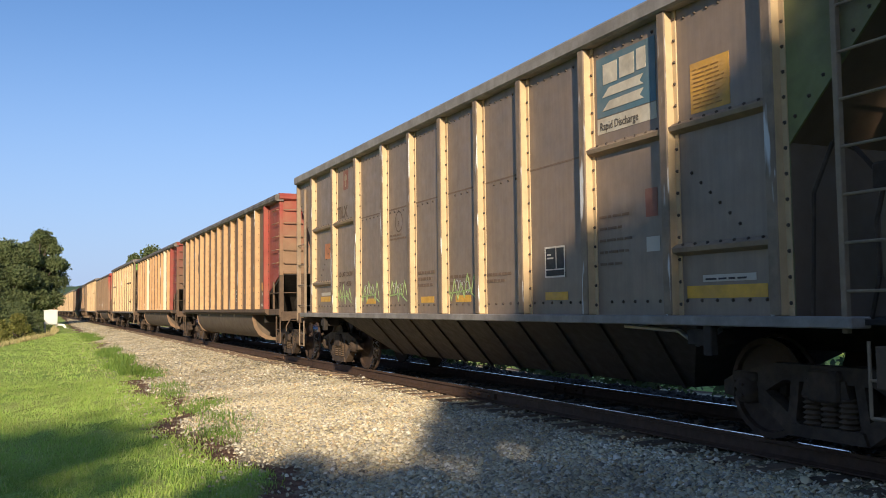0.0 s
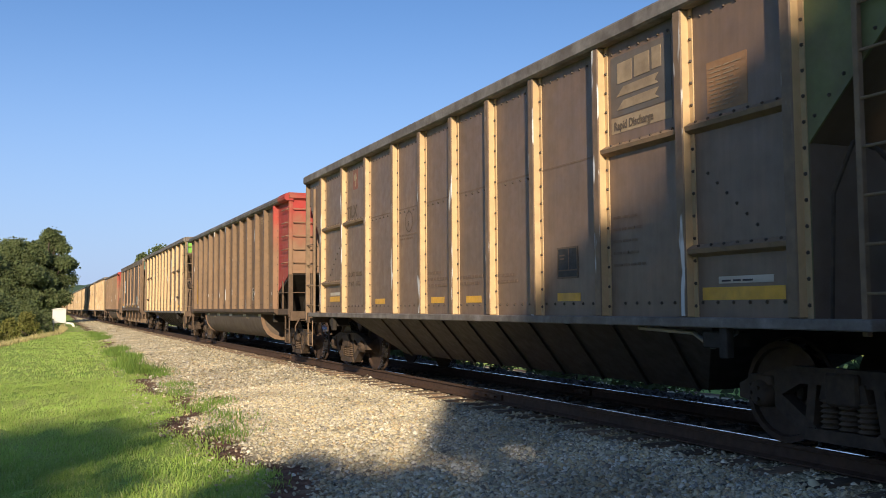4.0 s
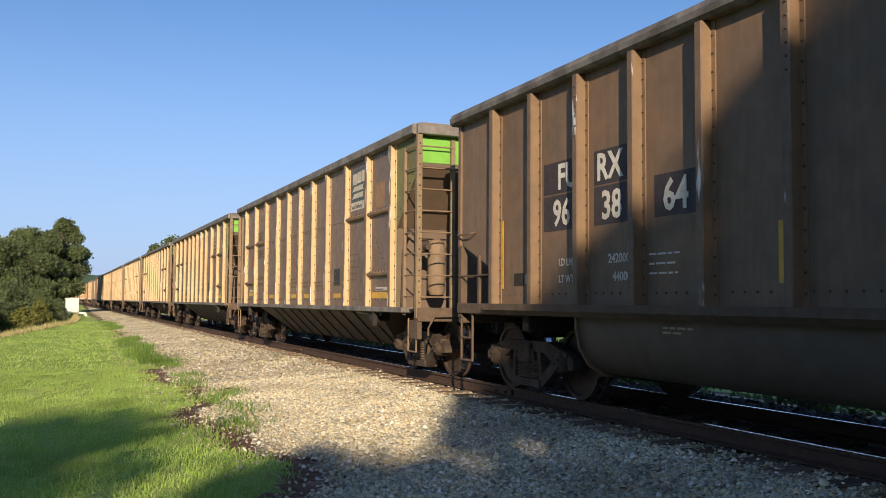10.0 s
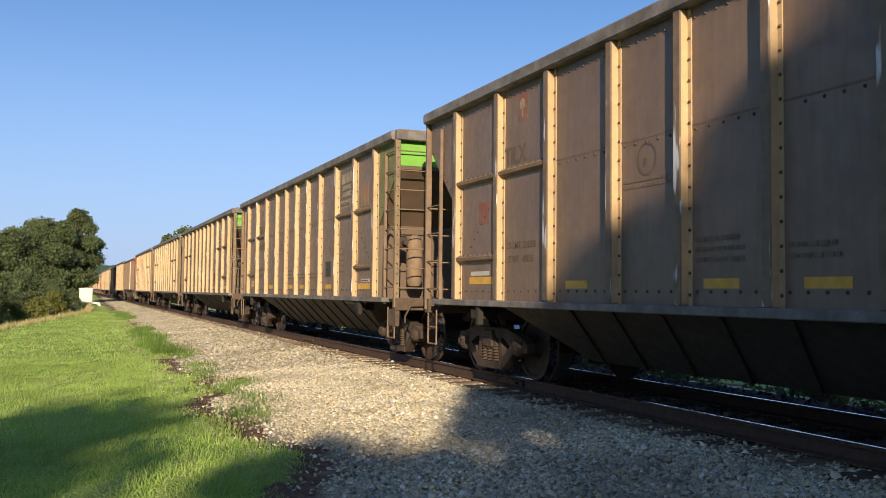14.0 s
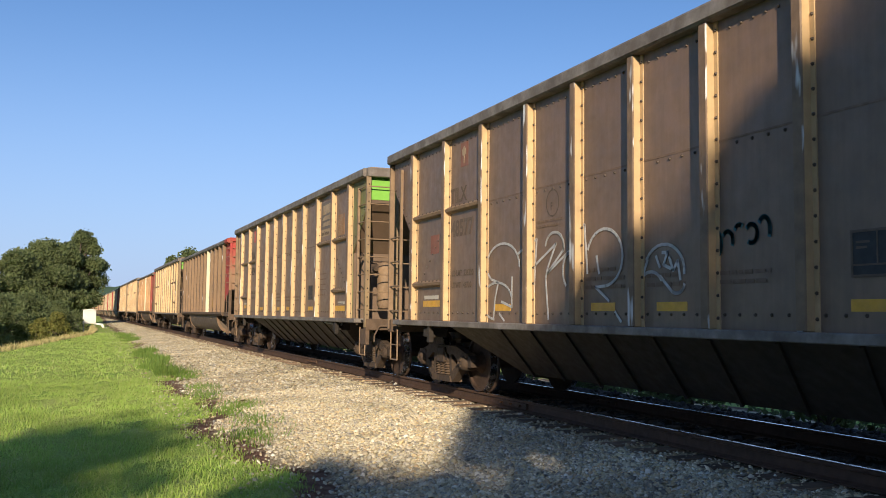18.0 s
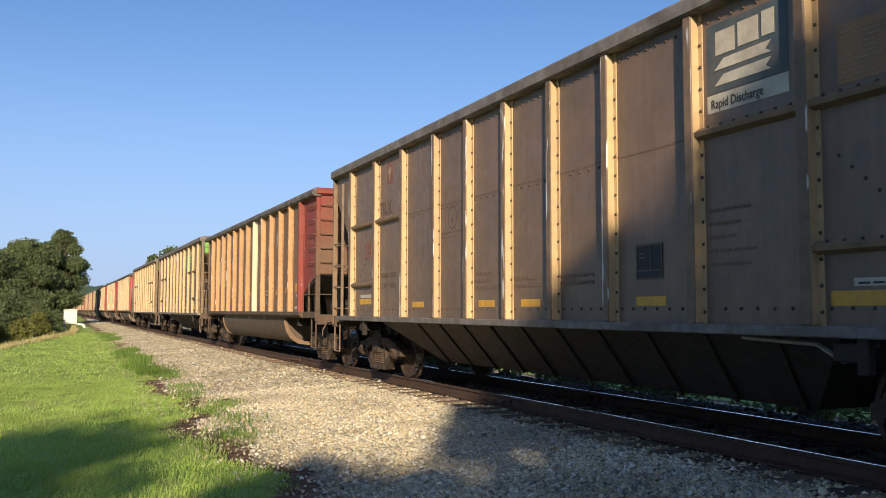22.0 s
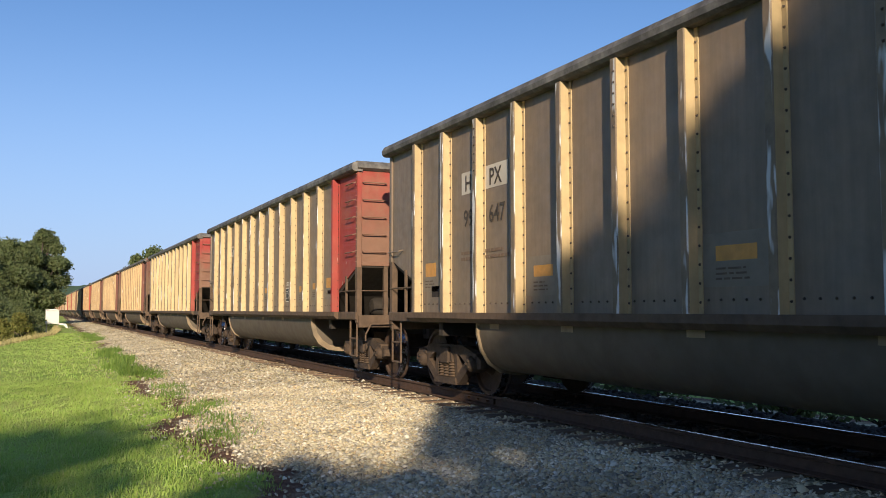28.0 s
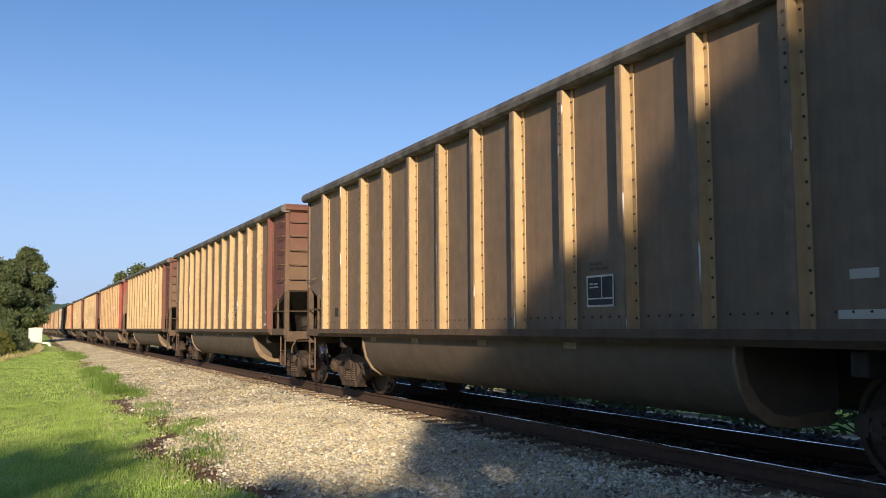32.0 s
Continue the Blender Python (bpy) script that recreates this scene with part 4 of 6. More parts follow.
def coupler_shape():
    s = Shape()
    s.cbox(-0.10, 0.10, -0.50, 0.35, 0.78, 0.95, 0.02)
    s.prism([(-0.18, -0.50), (0.05, -0.46), (0.16, -0.56), (0.19, -0.70), (0.10, -0.72), (0.06, -0.62), (-0.06, -0.60), (-0.10, -0.72), (-0.18, -0.70)], "z", 0.72, 1.0)
    return s.cbox(-0.24, 0.24, -0.12, 0.12, 0.70, 1.05, 0.02)


def hose_shape():
    return Shape().bent([(0.30, -0.05, 0.80), (0.32, -0.35, 0.62), (0.28, -0.55, 0.42), (0.12, -0.66, 0.36), (0.0, -0.68, 0.42)], 0.028, 6)


def running_gear(car, length, axle, full=True):
    """Trucks, centre sill, couplers: the same under every car, y = 0 at its leading end."""
    truck(car, axle + 0.889, full)
    truck(car, length - axle - 0.889, full)
    part("centre_sill", Shape().cbox(-0.3, 0.3, -0.05, length + 0.05, 0.78, 1.06, 0.02), M_under, car, key=("centre_sill", length))
    c = part("coupler", coupler_shape, M_truck, car, key="coupler")
    d = part("coupler", coupler_shape, M_truck, car, key="coupler", at=(0, length, 0))
    d.rotation_euler = (0, 0, math.pi)
    if full:
        part("uncoupling_lever", lambda: Shape().bent([(-0.05, -0.30, 1.02), (-0.35, -0.16, 1.0), (-1.35, -0.13, 0.98), (-1.46, -0.15, 0.80), (-1.46, -0.15, 0.68)], 0.016, 6), M_grime, car, key="lever")
        part("air_hose", hose_shape, M_under, c, key="hose")
        part("air_hose", hose_shape, M_under, d, key="hose")


def rung(car, p, q, m, stand=(0, 0, 0), name="rung", r=0.012):
    """A grab iron or ladder rung; with stand it is held off the sheet by its two feet."""
    d = Vector(stand)
    p, q = Vector(p), Vector(q)
    k = (name, tuple(round(c, 3) for c in (*(q - p), *d)))

    def build():
        s = Shape()
        if d.length > 0:
            return s.bent([(0, 0, 0), d, q - p + d, q - p], r, 5)
        return s.rod((0, 0, 0), q - p, r, 6)
    return part(name, build, m, car, key=k, at=tuple(p))


def post_shape(z0, z1, w, depth=0.085, flange=0.05):
    """Hat-section post: a raised rib with a riveted flange on its leading side."""
    s = Shape()
    s.cbox(SIDE - depth, SIDE, -w / 2, w / 2, z0, z1, 0.011)
    s.box(SIDE - 0.012, SIDE, -w / 2 - flange, -w / 2, z0, z1)
    s.box(SIDE - 0.012, SIDE, w / 2, w / 2 + flange * 0.5, z0, z1)
    return s


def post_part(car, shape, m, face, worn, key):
    """A post whose flanks are paler than its scuffed outer face."""
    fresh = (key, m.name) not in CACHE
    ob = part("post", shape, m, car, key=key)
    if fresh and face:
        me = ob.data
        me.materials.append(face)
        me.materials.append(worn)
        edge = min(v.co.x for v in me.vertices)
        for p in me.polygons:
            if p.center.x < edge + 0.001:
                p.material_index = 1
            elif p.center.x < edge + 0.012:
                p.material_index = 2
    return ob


def rivets(points, r=0.013, out=0.012, axis=0):
    s = Shape()
    for x, y, z in points:
        ring = [(math.cos(a), math.sin(a)) for a in (0, 1.257, 2.513, 3.77, 5.027)]
        if axis == 0:
            s.add([(x, y + r * c, z + r * q) for c, q in ring] + [(x - out, y + 0.5 * r * c, z + 0.5 * r * q) for c, q in ring], [(5, 6, 7, 8, 9)] + [(i, (i + 1) % 5, 5 + (i + 1) % 5, 5 + i) for i in range(5)])
        else:
            s.add([(x + r * c, y, z + r * q) for c, q in ring] + [(x + 0.5 * r * c, y - out, z + 0.5 * r * q) for c, q in ring], [(5, 6, 7, 8, 9)] + [(i, (i + 1) % 5, 5 + (i + 1) % 5, 5 + i) for i in range(5)])
    return s


# ---- rapid-discharge hopper car ----
H_LEN, H_TOP = 14.97, 4.07
H_POSTS = [1.18, 2.46, 3.78, 5.12, 6.26, 7.4, 8.55, 9.7, 11.05, 12.4, 13.78]


def hopper_end(car, P, mint=False, rear=False):
    """Everything at one end; the trailing end is built the same way, with fewer rungs, and turned round."""
    near = 1 if rear else -1
    zs = [1.28 + 0.43 * i for i in range(4)] if rear else [1.30 + 0.345 * i for i in range(8)]
    bright = P["frame"] if rear else P["corner"]
    E = Shape
    made = []

    def add(name, shape, m, key, label="", smooth=False):
        o = part(name, shape, m, car, label, key=("hopper_end", rear, key), smooth=smooth)
        made.append(o)
        return o
    add("end_plate", lambda: E().cbox(-1.5, 1.5, 0.10, 0.14, 3.46, 3.90, 0.005), M_mint if mint else M_green, "plate", "painted strip across the end")
    add("slope_sheet", lambda: E().prism([(0.11, 3.46), (0.14, 3.46), (2.4, 1.2), (2.4, 1.14), (0.16, 3.40), (0.11, 3.40)], "x", -1.53, 1.53), P["end"], "slope")
    add("end_wall", lambda: E().cbox(-1.53, 1.53, 1.08, 1.11, 1.10, 2.46, 0.004), P["end"], "wall")
    add("end_chord", lambda: E().cbox(-1.62, 1.62, -0.06, 0.12, 3.90, H_TOP, 0.01), P["chord"], "chord")
    add("walkway_lip", lambda: E().box(-1.55, 1.55, -0.02, 0.5, H_TOP, H_TOP + 0.02), P["frame"], "lip")
    add("end_sill", lambda: E().cbox(-1.6, 1.6, -0.06, 0.12, 0.90, 1.12, 0.01), M_grime, "sill")
    add("platform", lambda: E().box(-1.55, 1.55, 0.12, 1.4, 1.06, 1.10), M_under, "platform")
    if not rear:
        add("gusset", lambda: E().cbox(*sorted((near * 1.60, near * 1.52)), -0.04, 0.34, 0.62, 0.92, 0.01), M_grime, "gusset")
    for sx in (-1, 1):
        add("corner_post", lambda: E().cbox(*sorted((sx * 1.62, sx * 1.53)), -0.03, 0.03 if rear else 0.06, 0.95, 3.92, 0.006), bright, ("corner", sx))
        add("end_stile", lambda: E().cbox(*sorted((sx * 1.02, sx * 0.95)), -0.02, 0.04, 1.0, 3.84, 0.005), bright, ("stile", sx))
        add("ladder_stile", lambda: E().cbox(*sorted((sx * 1.62, sx * 1.57)), 0.54, 0.59, 1.0, 3.74, 0.005), P["frame"], ("lstile", sx))
        for z in zs:
            made.append(rung(car, (sx * 1.60, 0.02, z), (sx * 1.60, 0.57, z), P["frame"]))
            made.append(rung(car, (sx * 1.57, -0.03, z - 0.01), (sx * 0.98, -0.03, z - 0.01), P["frame"]))
    w = near * 1.58
    add("step", lambda: Shape().bent([(w, 0.06, 0.95), (w, 0.06, 0.42), (w, 0.40, 0.42), (w, 0.40, 0.95)], 0.014).rod((w, 0.06, 0.68), (w, 0.40, 0.68), 0.012), P["frame"], "step")
    add("corner_rivets", lambda: rivets([(near * 1.575, -0.03, 1.2 + 0.17 * i) for i in range(16)], 0.016, 0.014, 1), M_rivet, "crv")
    return made


def turned(obs, length):
    """The trailing end: turned half round about the car's middle."""
    for o in obs:
        o.location = (-o.location[0], length - o.location[1], o.location[2])
        o.rotation_euler = (0, 0, math.pi)


M_moss = mat("rubbed_green_paint_over_dust", (0.19, 0.20, 0.075), 0.7, 0, 4.0, 0.8, 1.15, tint=(0.15, 0.12, 0.075), tint_amount=0.8, tint_scale=1.5)


def hopper_sheet(a, b, first, last):
    if first:
        return Shape().prism([(b, 1.12), (b - 0.1, 1.12), (b - 0.1, 2.44), (0.06, 3.45), (0.06, 3.92), (b, 3.92)], "x", SIDE, SIDE + 0.02)
    if last:
        return Shape().prism([(a, 1.12), (a + 0.1, 1.12), (a + 0.1, 2.44), (H_LEN - 0.06, 3.45), (H_LEN - 0.06, 3.92), (a, 3.92)], "x", SIDE, SIDE + 0.02)
    return Shape().box(SIDE, SIDE + 0.02, a + 0.002, b - 0.002, 1.12, 3.92)


def hopper_rivets():
    pts = []
    for y in H_POSTS:
        pts += [(SIDE - 0.012, y - 0.085, 1.22 + 0.2 * i) for i in range(14)]
    pts += [(SIDE, 1.35 + 0.19 * i, 1.25) for i in range(65) if min(abs(1.35 + 0.19 * i - q) for q in H_POSTS) > 0.16]
    pts += [(SIDE, 5.35 + 0.19 * i, 2.755) for i in range(30) if min(abs(5.35 + 0.19 * i - q) for q in H_POSTS) > 0.16]
    pts += [(SIDE, 1.35 + 0.15 * i, 3.80) for i in range(83) if min(abs(1.35 + 0.15 * i - q) for q in H_POSTS) > 0.13]
    for k in range(7):
        pts += [(SIDE, 0.16 + 0.14 * k, 3.42 - 0.128 * k), (SIDE, H_LEN - 0.16 - 0.14 * k, 3.42 - 0.128 * k)]
    pts += [(SIDE, H_LEN - 0.95 + 0.15 * k, 3.80) for k in range(6)]
    for i, j, z in ((0, 1, 2.80), (1, 2, 2.80), (0, 1, 1.70), (9, 10, 2.80), (8, 9, 2.80), (9, 10, 1.70)):
        pts += [(SIDE - 0.05, H_POSTS[i] + 0.14 + 0.16 * k, z + 0.045) for k in range(7)]
    for k in range(6):
        pts.append((SIDE, 1.62 + 0.115 * k, 1.88 + 0.10 * k))
        pts.append((SIDE, H_LEN - 1.62 - 0.115 * k, 1.88 + 0.10 * k))
    return rivets(pts, 0.018, 0.016)


def seam_shape():
    """The lapped joint that runs along the middle sheets."""
    s = Shape()
    for a, b in zip(H_POSTS[2:9], H_POSTS[3:10]):
        s.box(SIDE - 0.004, SIDE, a + 0.12, b - 0.09, 2.79, 2.81)
    return s


def belly_shape():
    t, b = (2.35, H_LEN - 2.35, 1.42, 1.04), (3.35, H_LEN - 3.35, 0.62, 0.36)
    v = []
    for y0, y1, w, z in (t, b):
        v += [(-w, y0, z), (w, y0, z), (w, y1, z), (-w, y1, z)]
    return Shape().add(v, [(3, 2, 1, 0), (4, 5, 6, 7), (0, 1, 5, 4), (1, 2, 6, 5), (2, 3, 7, 6), (3, 0, 4, 7)])


def hopper_car(n, logo=0, sign=None, red_square=None, words=True):
    P = CLEAN if n == 0 else HOPPER
    car = thing("hopper_car", "dusty aluminium coal hopper car with bright posts and green end", "train car", "cars of the coal train")
    for side in (-1, 1):
        def place(o):
            if side > 0:
                o.scale = (-1, 1, 1)
            return o
        ys = [0.0] + H_POSTS + [H_LEN]
        for i, (a, b) in enumerate(zip(ys, ys[1:])):
            place(part("side_sheet", lambda: hopper_sheet(a, b, i == 0, i == len(ys) - 2), M_moss if i == 0 else P["sheet"], car, key=("hsheet", i)))
        for y in H_POSTS:
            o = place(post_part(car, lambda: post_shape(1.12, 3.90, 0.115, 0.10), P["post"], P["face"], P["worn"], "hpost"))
            o.location.y = y
        place(part("top_chord", lambda: Shape().prism([(-1.69, 3.92), (-1.69, 4.04), (-1.66, H_TOP), (-1.48, H_TOP), (-1.48, 3.90), (-1.66, 3.90)], "y", 0.03, H_LEN - 0.03), P["chord"], car, key="hchord"))
        place(part("side_sill", lambda: Shape().cbox(-1.69, -1.48, 0.45, H_LEN - 0.45, 1.035, 1.12, 0.01), P["chord"], car, key="hsill"))
        for i, j, z in ((0, 1, 2.80), (1, 2, 2.80), (0, 1, 1.70), (9, 10, 2.80), (8, 9, 2.80), (9, 10, 1.70)):
            w = H_POSTS[j] - H_POSTS[i] - 0.115
            o = place(part("side_brace", lambda: Shape().prism([(SIDE, -0.05), (SIDE - 0.075, -0.02), (SIDE - 0.085, 0.02), (SIDE - 0.02, 0.06), (SIDE, 0.06)], "y", 0, w), P["frame"], car, key=("hbrace", round(w, 2))))
            o.location.y, o.location.z = H_POSTS[i] + 0.0575, z
        if side < 0:
            tagged(part("rivets", hopper_rivets, M_rivet, car, key="hrivets"), kind="stuff")
        for i in range(10):
            o = place(part("belly_rib", lambda: Shape().add([(-1.40, 0, 1.03), (-1.42, 0, 1.01), (-1.42, 0.05, 1.01), (-1.40, 0.05, 1.03), (-0.62, 0.45, 0.36), (-0.64, 0.45, 0.335), (-0.64, 0.50, 0.335), (-0.62, 0.50, 0.36)], [(0, 1, 5, 4), (1, 2, 6, 5), (2, 3, 7, 6), (3, 0, 4, 7), (0, 3, 2, 1), (4, 5, 6, 7)]), M_belly, car, key="brib"))
            o.location.y = 3.0 + 0.87 * i
        for yy in (1.95, H_LEN - 2.05):
            o = place(part("sill_bracket", lambda: Shape().cbox(-1.66, -1.58, -0.05, 0.05, 0.78, 1.04, 0.008).cbox(-1.62, -1.3, 0.06, 0.30, 0.86, 1.0, 0.01), M_under, car, key="bracket"))
            o.location.y = yy
    part("seam", seam_shape, M_smudge, car, key="hseam")
    part("belly", belly_shape, M_belly, car, key="belly")
    part("floor", lambda: Shape().box(-1.53, 1.53, 2.4, H_LEN - 2.4, 1.10, 1.16), M_under, car, key="hfloor")
    hopper_end(car, P)
    turned(hopper_end(car, P, False, True), H_LEN)
    part("air_tank", lambda: Shape().lathe([(1.30, 0.05), (1.33, 0.11), (1.42, 0.15), (2.12, 0.15), (2.22, 0.11), (2.26, 0.05)], 16, "z", (-1.05, 0.50, 0)), P["frame"], car, "dusty upright air tank", key="htank", smooth=True)
    part("brake_gear", lambda: Shape().cbox(-1.42, -1.26, 0.30, 0.46, 2.02, 2.22, 0.02).rod((-1.34, 0.30, 2.1), (-1.34, 0.16, 2.1), 0.05, 8).bent([(-1.36, 0.4, 2.05), (-1.4, 0.44, 1.8), (-1.42, 0.42, 1.4), (-1.42, 0.5, 1.1)], 0.018, 6).bent([(-1.3, 0.46, 2.12), (-1.36, 0.62, 2.35), (-1.46, 0.74, 2.42), (-1.5, 0.9, 2.05), (-1.5, 0.95, 1.12)], 0.018, 6), M_truck, car, "small rusty brake valve with bent pipes", key="hbrake", smooth=True)
    part("brake_pipe", lambda: Shape().bent([(-1.5, 1.95, 1.0), (-1.5, 2.25, 0.86), (-1.5, 2.5, 0.98), (-1.5, 3.3, 1.01)], 0.022, 6), M_steel, car, "grey brake pipe slung below the sill", key="hpipe")
    running_gear(car, H_LEN, 0.36)
    # painted marks
    q = random.Random(n)
    y1, y0 = 3.72, 2.66
    blue = plate(car, "sign_panel", y0, y1 - 0.1, 3.14, 3.76, M_blue if logo == 0 else M_blue2 if logo == 2 else M_panel, "faded sign panel with pale shapes")
    for a, b, c, d in ((3.50, 3.26, 3.47, 3.68), (3.22, 2.98, 3.48, 3.69), (2.94, 2.80, 3.49, 3.70)):
        part("pale_block", Shape().box(SIDE - 0.009, SIDE - 0.006, b, a, c, d), M_pale if logo == 1 else M_cream, blue)
    for z in (3.34, 3.20):
        part("pale_chevron", Shape().prism([(3.52, z), (3.40, z + 0.09), (2.84, z + 0.10), (2.90, z + 0.04), (2.84, z - 0.0)], "x", SIDE - 0.009, SIDE - 0.006), M_pale if logo == 1 else M_cream, blue)
    plate(car, "sign_strip", y0, y1 - 0.1, 2.97, 3.13, M_pale if logo == 1 else M_cream, "cream strip of the sign")
    lettering(car, "Rapid Discharge", y1 - 0.15, 3.005, 0.085, M_ink if logo != 1 else M_faint, 0.82, SIDE - 0.008, bold=0.0)
    if sign:
        o = plate(car, "notice", 1.69, 2.18, 2.90, 3.35, sign, "amber notice with lines of writing")
        bars(o, 1.73, 2.14, 2.94, 3.32, 10, M_faded if sign is M_amber else M_pale, SIDE - 0.007, n, 0.25)
    stencil(car, 4.29, 4.71, 1.53, 1.88, M_chalk if logo == 0 else M_faint, n)
    for a in (1.35, 4.25, 6.62, 7.82, 10.25):
        if a == 1.35:
            plate(car, "reflector_strip", 1.34, 2.30, 1.27, 1.38, M_yellow, "yellow reflector strip")
        else:
            plate(car, "reflector_strip", a, a + 0.47, 1.28, 1.37, M_yellow, "yellow reflector strip")
    plate(car, "reflector_strip", 12.60, 13.40, 1.34, 1.44, M_yellow, "yellow reflector strip")
    plate(car, "data_strip", 1.46, 2.09, 1.41, 1.47, M_patch)
    bars(car, 1.5, 2.05, 1.425, 1.46, 1, M_navy, SIDE - 0.008, n)
    if n == 0:
        plate(car, "white_label", 2.66, 2.86, 1.72, 1.86, M_patch)
        plate(car, "red_label", 2.68, 2.86, 2.05, 2.32, M_rust2)
    bars(car, 3.05, 3.62, 1.62, 2.22, 5, M_smudge, SIDE - 0.006, n + 3, 0.22)
    bars(car, 5.45, 6.15, 1.52, 1.68, 2, M_smudge, SIDE - 0.006, n + 4, 0.45)
    bars(car, 6.55, 7.25, 1.52, 1.70, 2, M_smudge, SIDE - 0.006, n + 6, 0.45)
    bars(car, 7.6, 8.4, 1.52, 1.80, 3, M_faint if n == 18 else M_smudge, SIDE - 0.006, n + 7, 0.45)
    bars(car, 8.75, 9.55, 2.30, 2.42, 2, M_smudge, SIDE - 0.006, n + 5, 0.45)
    ring = Shape()
    turn = [2 * math.pi * k / 20 for k in range(20)]
    ring.add([(SIDE - 0.007, 9.15 + 0.16 * math.cos(a), 2.58 + 0.17 * math.sin(a)) for a in turn] + [(SIDE - 0.007, 9.15 + 0.14 * math.cos(a), 2.58 + 0.15 * math.sin(a)) for a in turn],
             [(k, (k + 1) % 20, 20 + (k + 1) % 20, 20 + k) for k in range(20)])
    part("ring_mark", ring, M_faint, car, key="ringmark")
    lettering(car, "F", 9.2, 2.5, 0.09, M_faint)
    o = plate(car, "badge", 11.66, 11.93, 3.42, 3.78, M_redlab if n in (12, 14) else M_rust2, "faded red badge with a pale tree shape")
    part("pale_tree", Shape().prism([(11.785, 3.47), (11.81, 3.47), (11.81, 3.58), (11.86, 3.59), (11.87, 3.67), (11.80, 3.72), (11.735, 3.68), (11.725, 3.60), (11.785, 3.58)], "x", SIDE - 0.009, SIDE - 0.006), M_pale, o)
    lettering(car, "TILX", 12.30, 2.91, 0.22, M_ink if n == 14 else M_faint, 0.95)
    if words:
        lettering(car, words, 12.26, 2.40, 0.24, M_ink if n == 14 else M_faint, 0.95)
    lettering(car, "LD LMT  236300", 12.22, 1.80, 0.085, M_faint, 0.95)
    lettering(car, "LT WT   49700", 12.22, 1.62, 0.085, M_faint, 0.95)
    if red_square:
        plate(car, "faded_square", 12.75, 13.1, 2.18, 2.48, red_square, "faded red square")
    plate(car, "data_strip", 12.75, 13.35, 1.46, 1.52, M_patch)
    return car


# ---- bathtub gondola car ----
G_LEN, G_TOP = 14.74, 3.91
G_POSTS = [1.2 + 1.028 * k for k in range(13)]


def tub_shape():
    """One of the two round-bottomed tubs that hang between the trucks."""
    s = Shape()
    sec = [(-1.52, 1.12), (-1.52, 0.92), (-1.47, 0.72), (-1.36, 0.55), (-1.18, 0.44), (-0.95, 0.40), (-0.55, 0.40), (-0.36, 0.50), (-0.34, 1.12)]
    return s.prism(sec, "y", 3.0, 11.64)


def bolt_row():
    """The row of dark bolt heads and brackets where the tub hangs from the side sill."""
    s = Shape()
    for i in range(58):
        y = 3.06 + 0.148 * i
        s.box(-1.60, -1.52, y, y + 0.06, 1.075, 1.118)
    return s


def tub_end_shape():
    sec = [(-1.555, 1.10), (-1.555, 0.92), (-1.50, 0.70), (-1.385, 0.52), (-1.19, 0.40), (-0.95, 0.365), (-0.52, 0.365), (-0.40, 0.42), (-0.5, 0.5), (-0.95, 0.46), (-1.15, 0.50), (-1.30, 0.60), (-1.42, 0.76), (-1.47, 0.95), (-1.47, 1.10)]
    return Shape().prism(sec, "y", 2.96, 3.0)


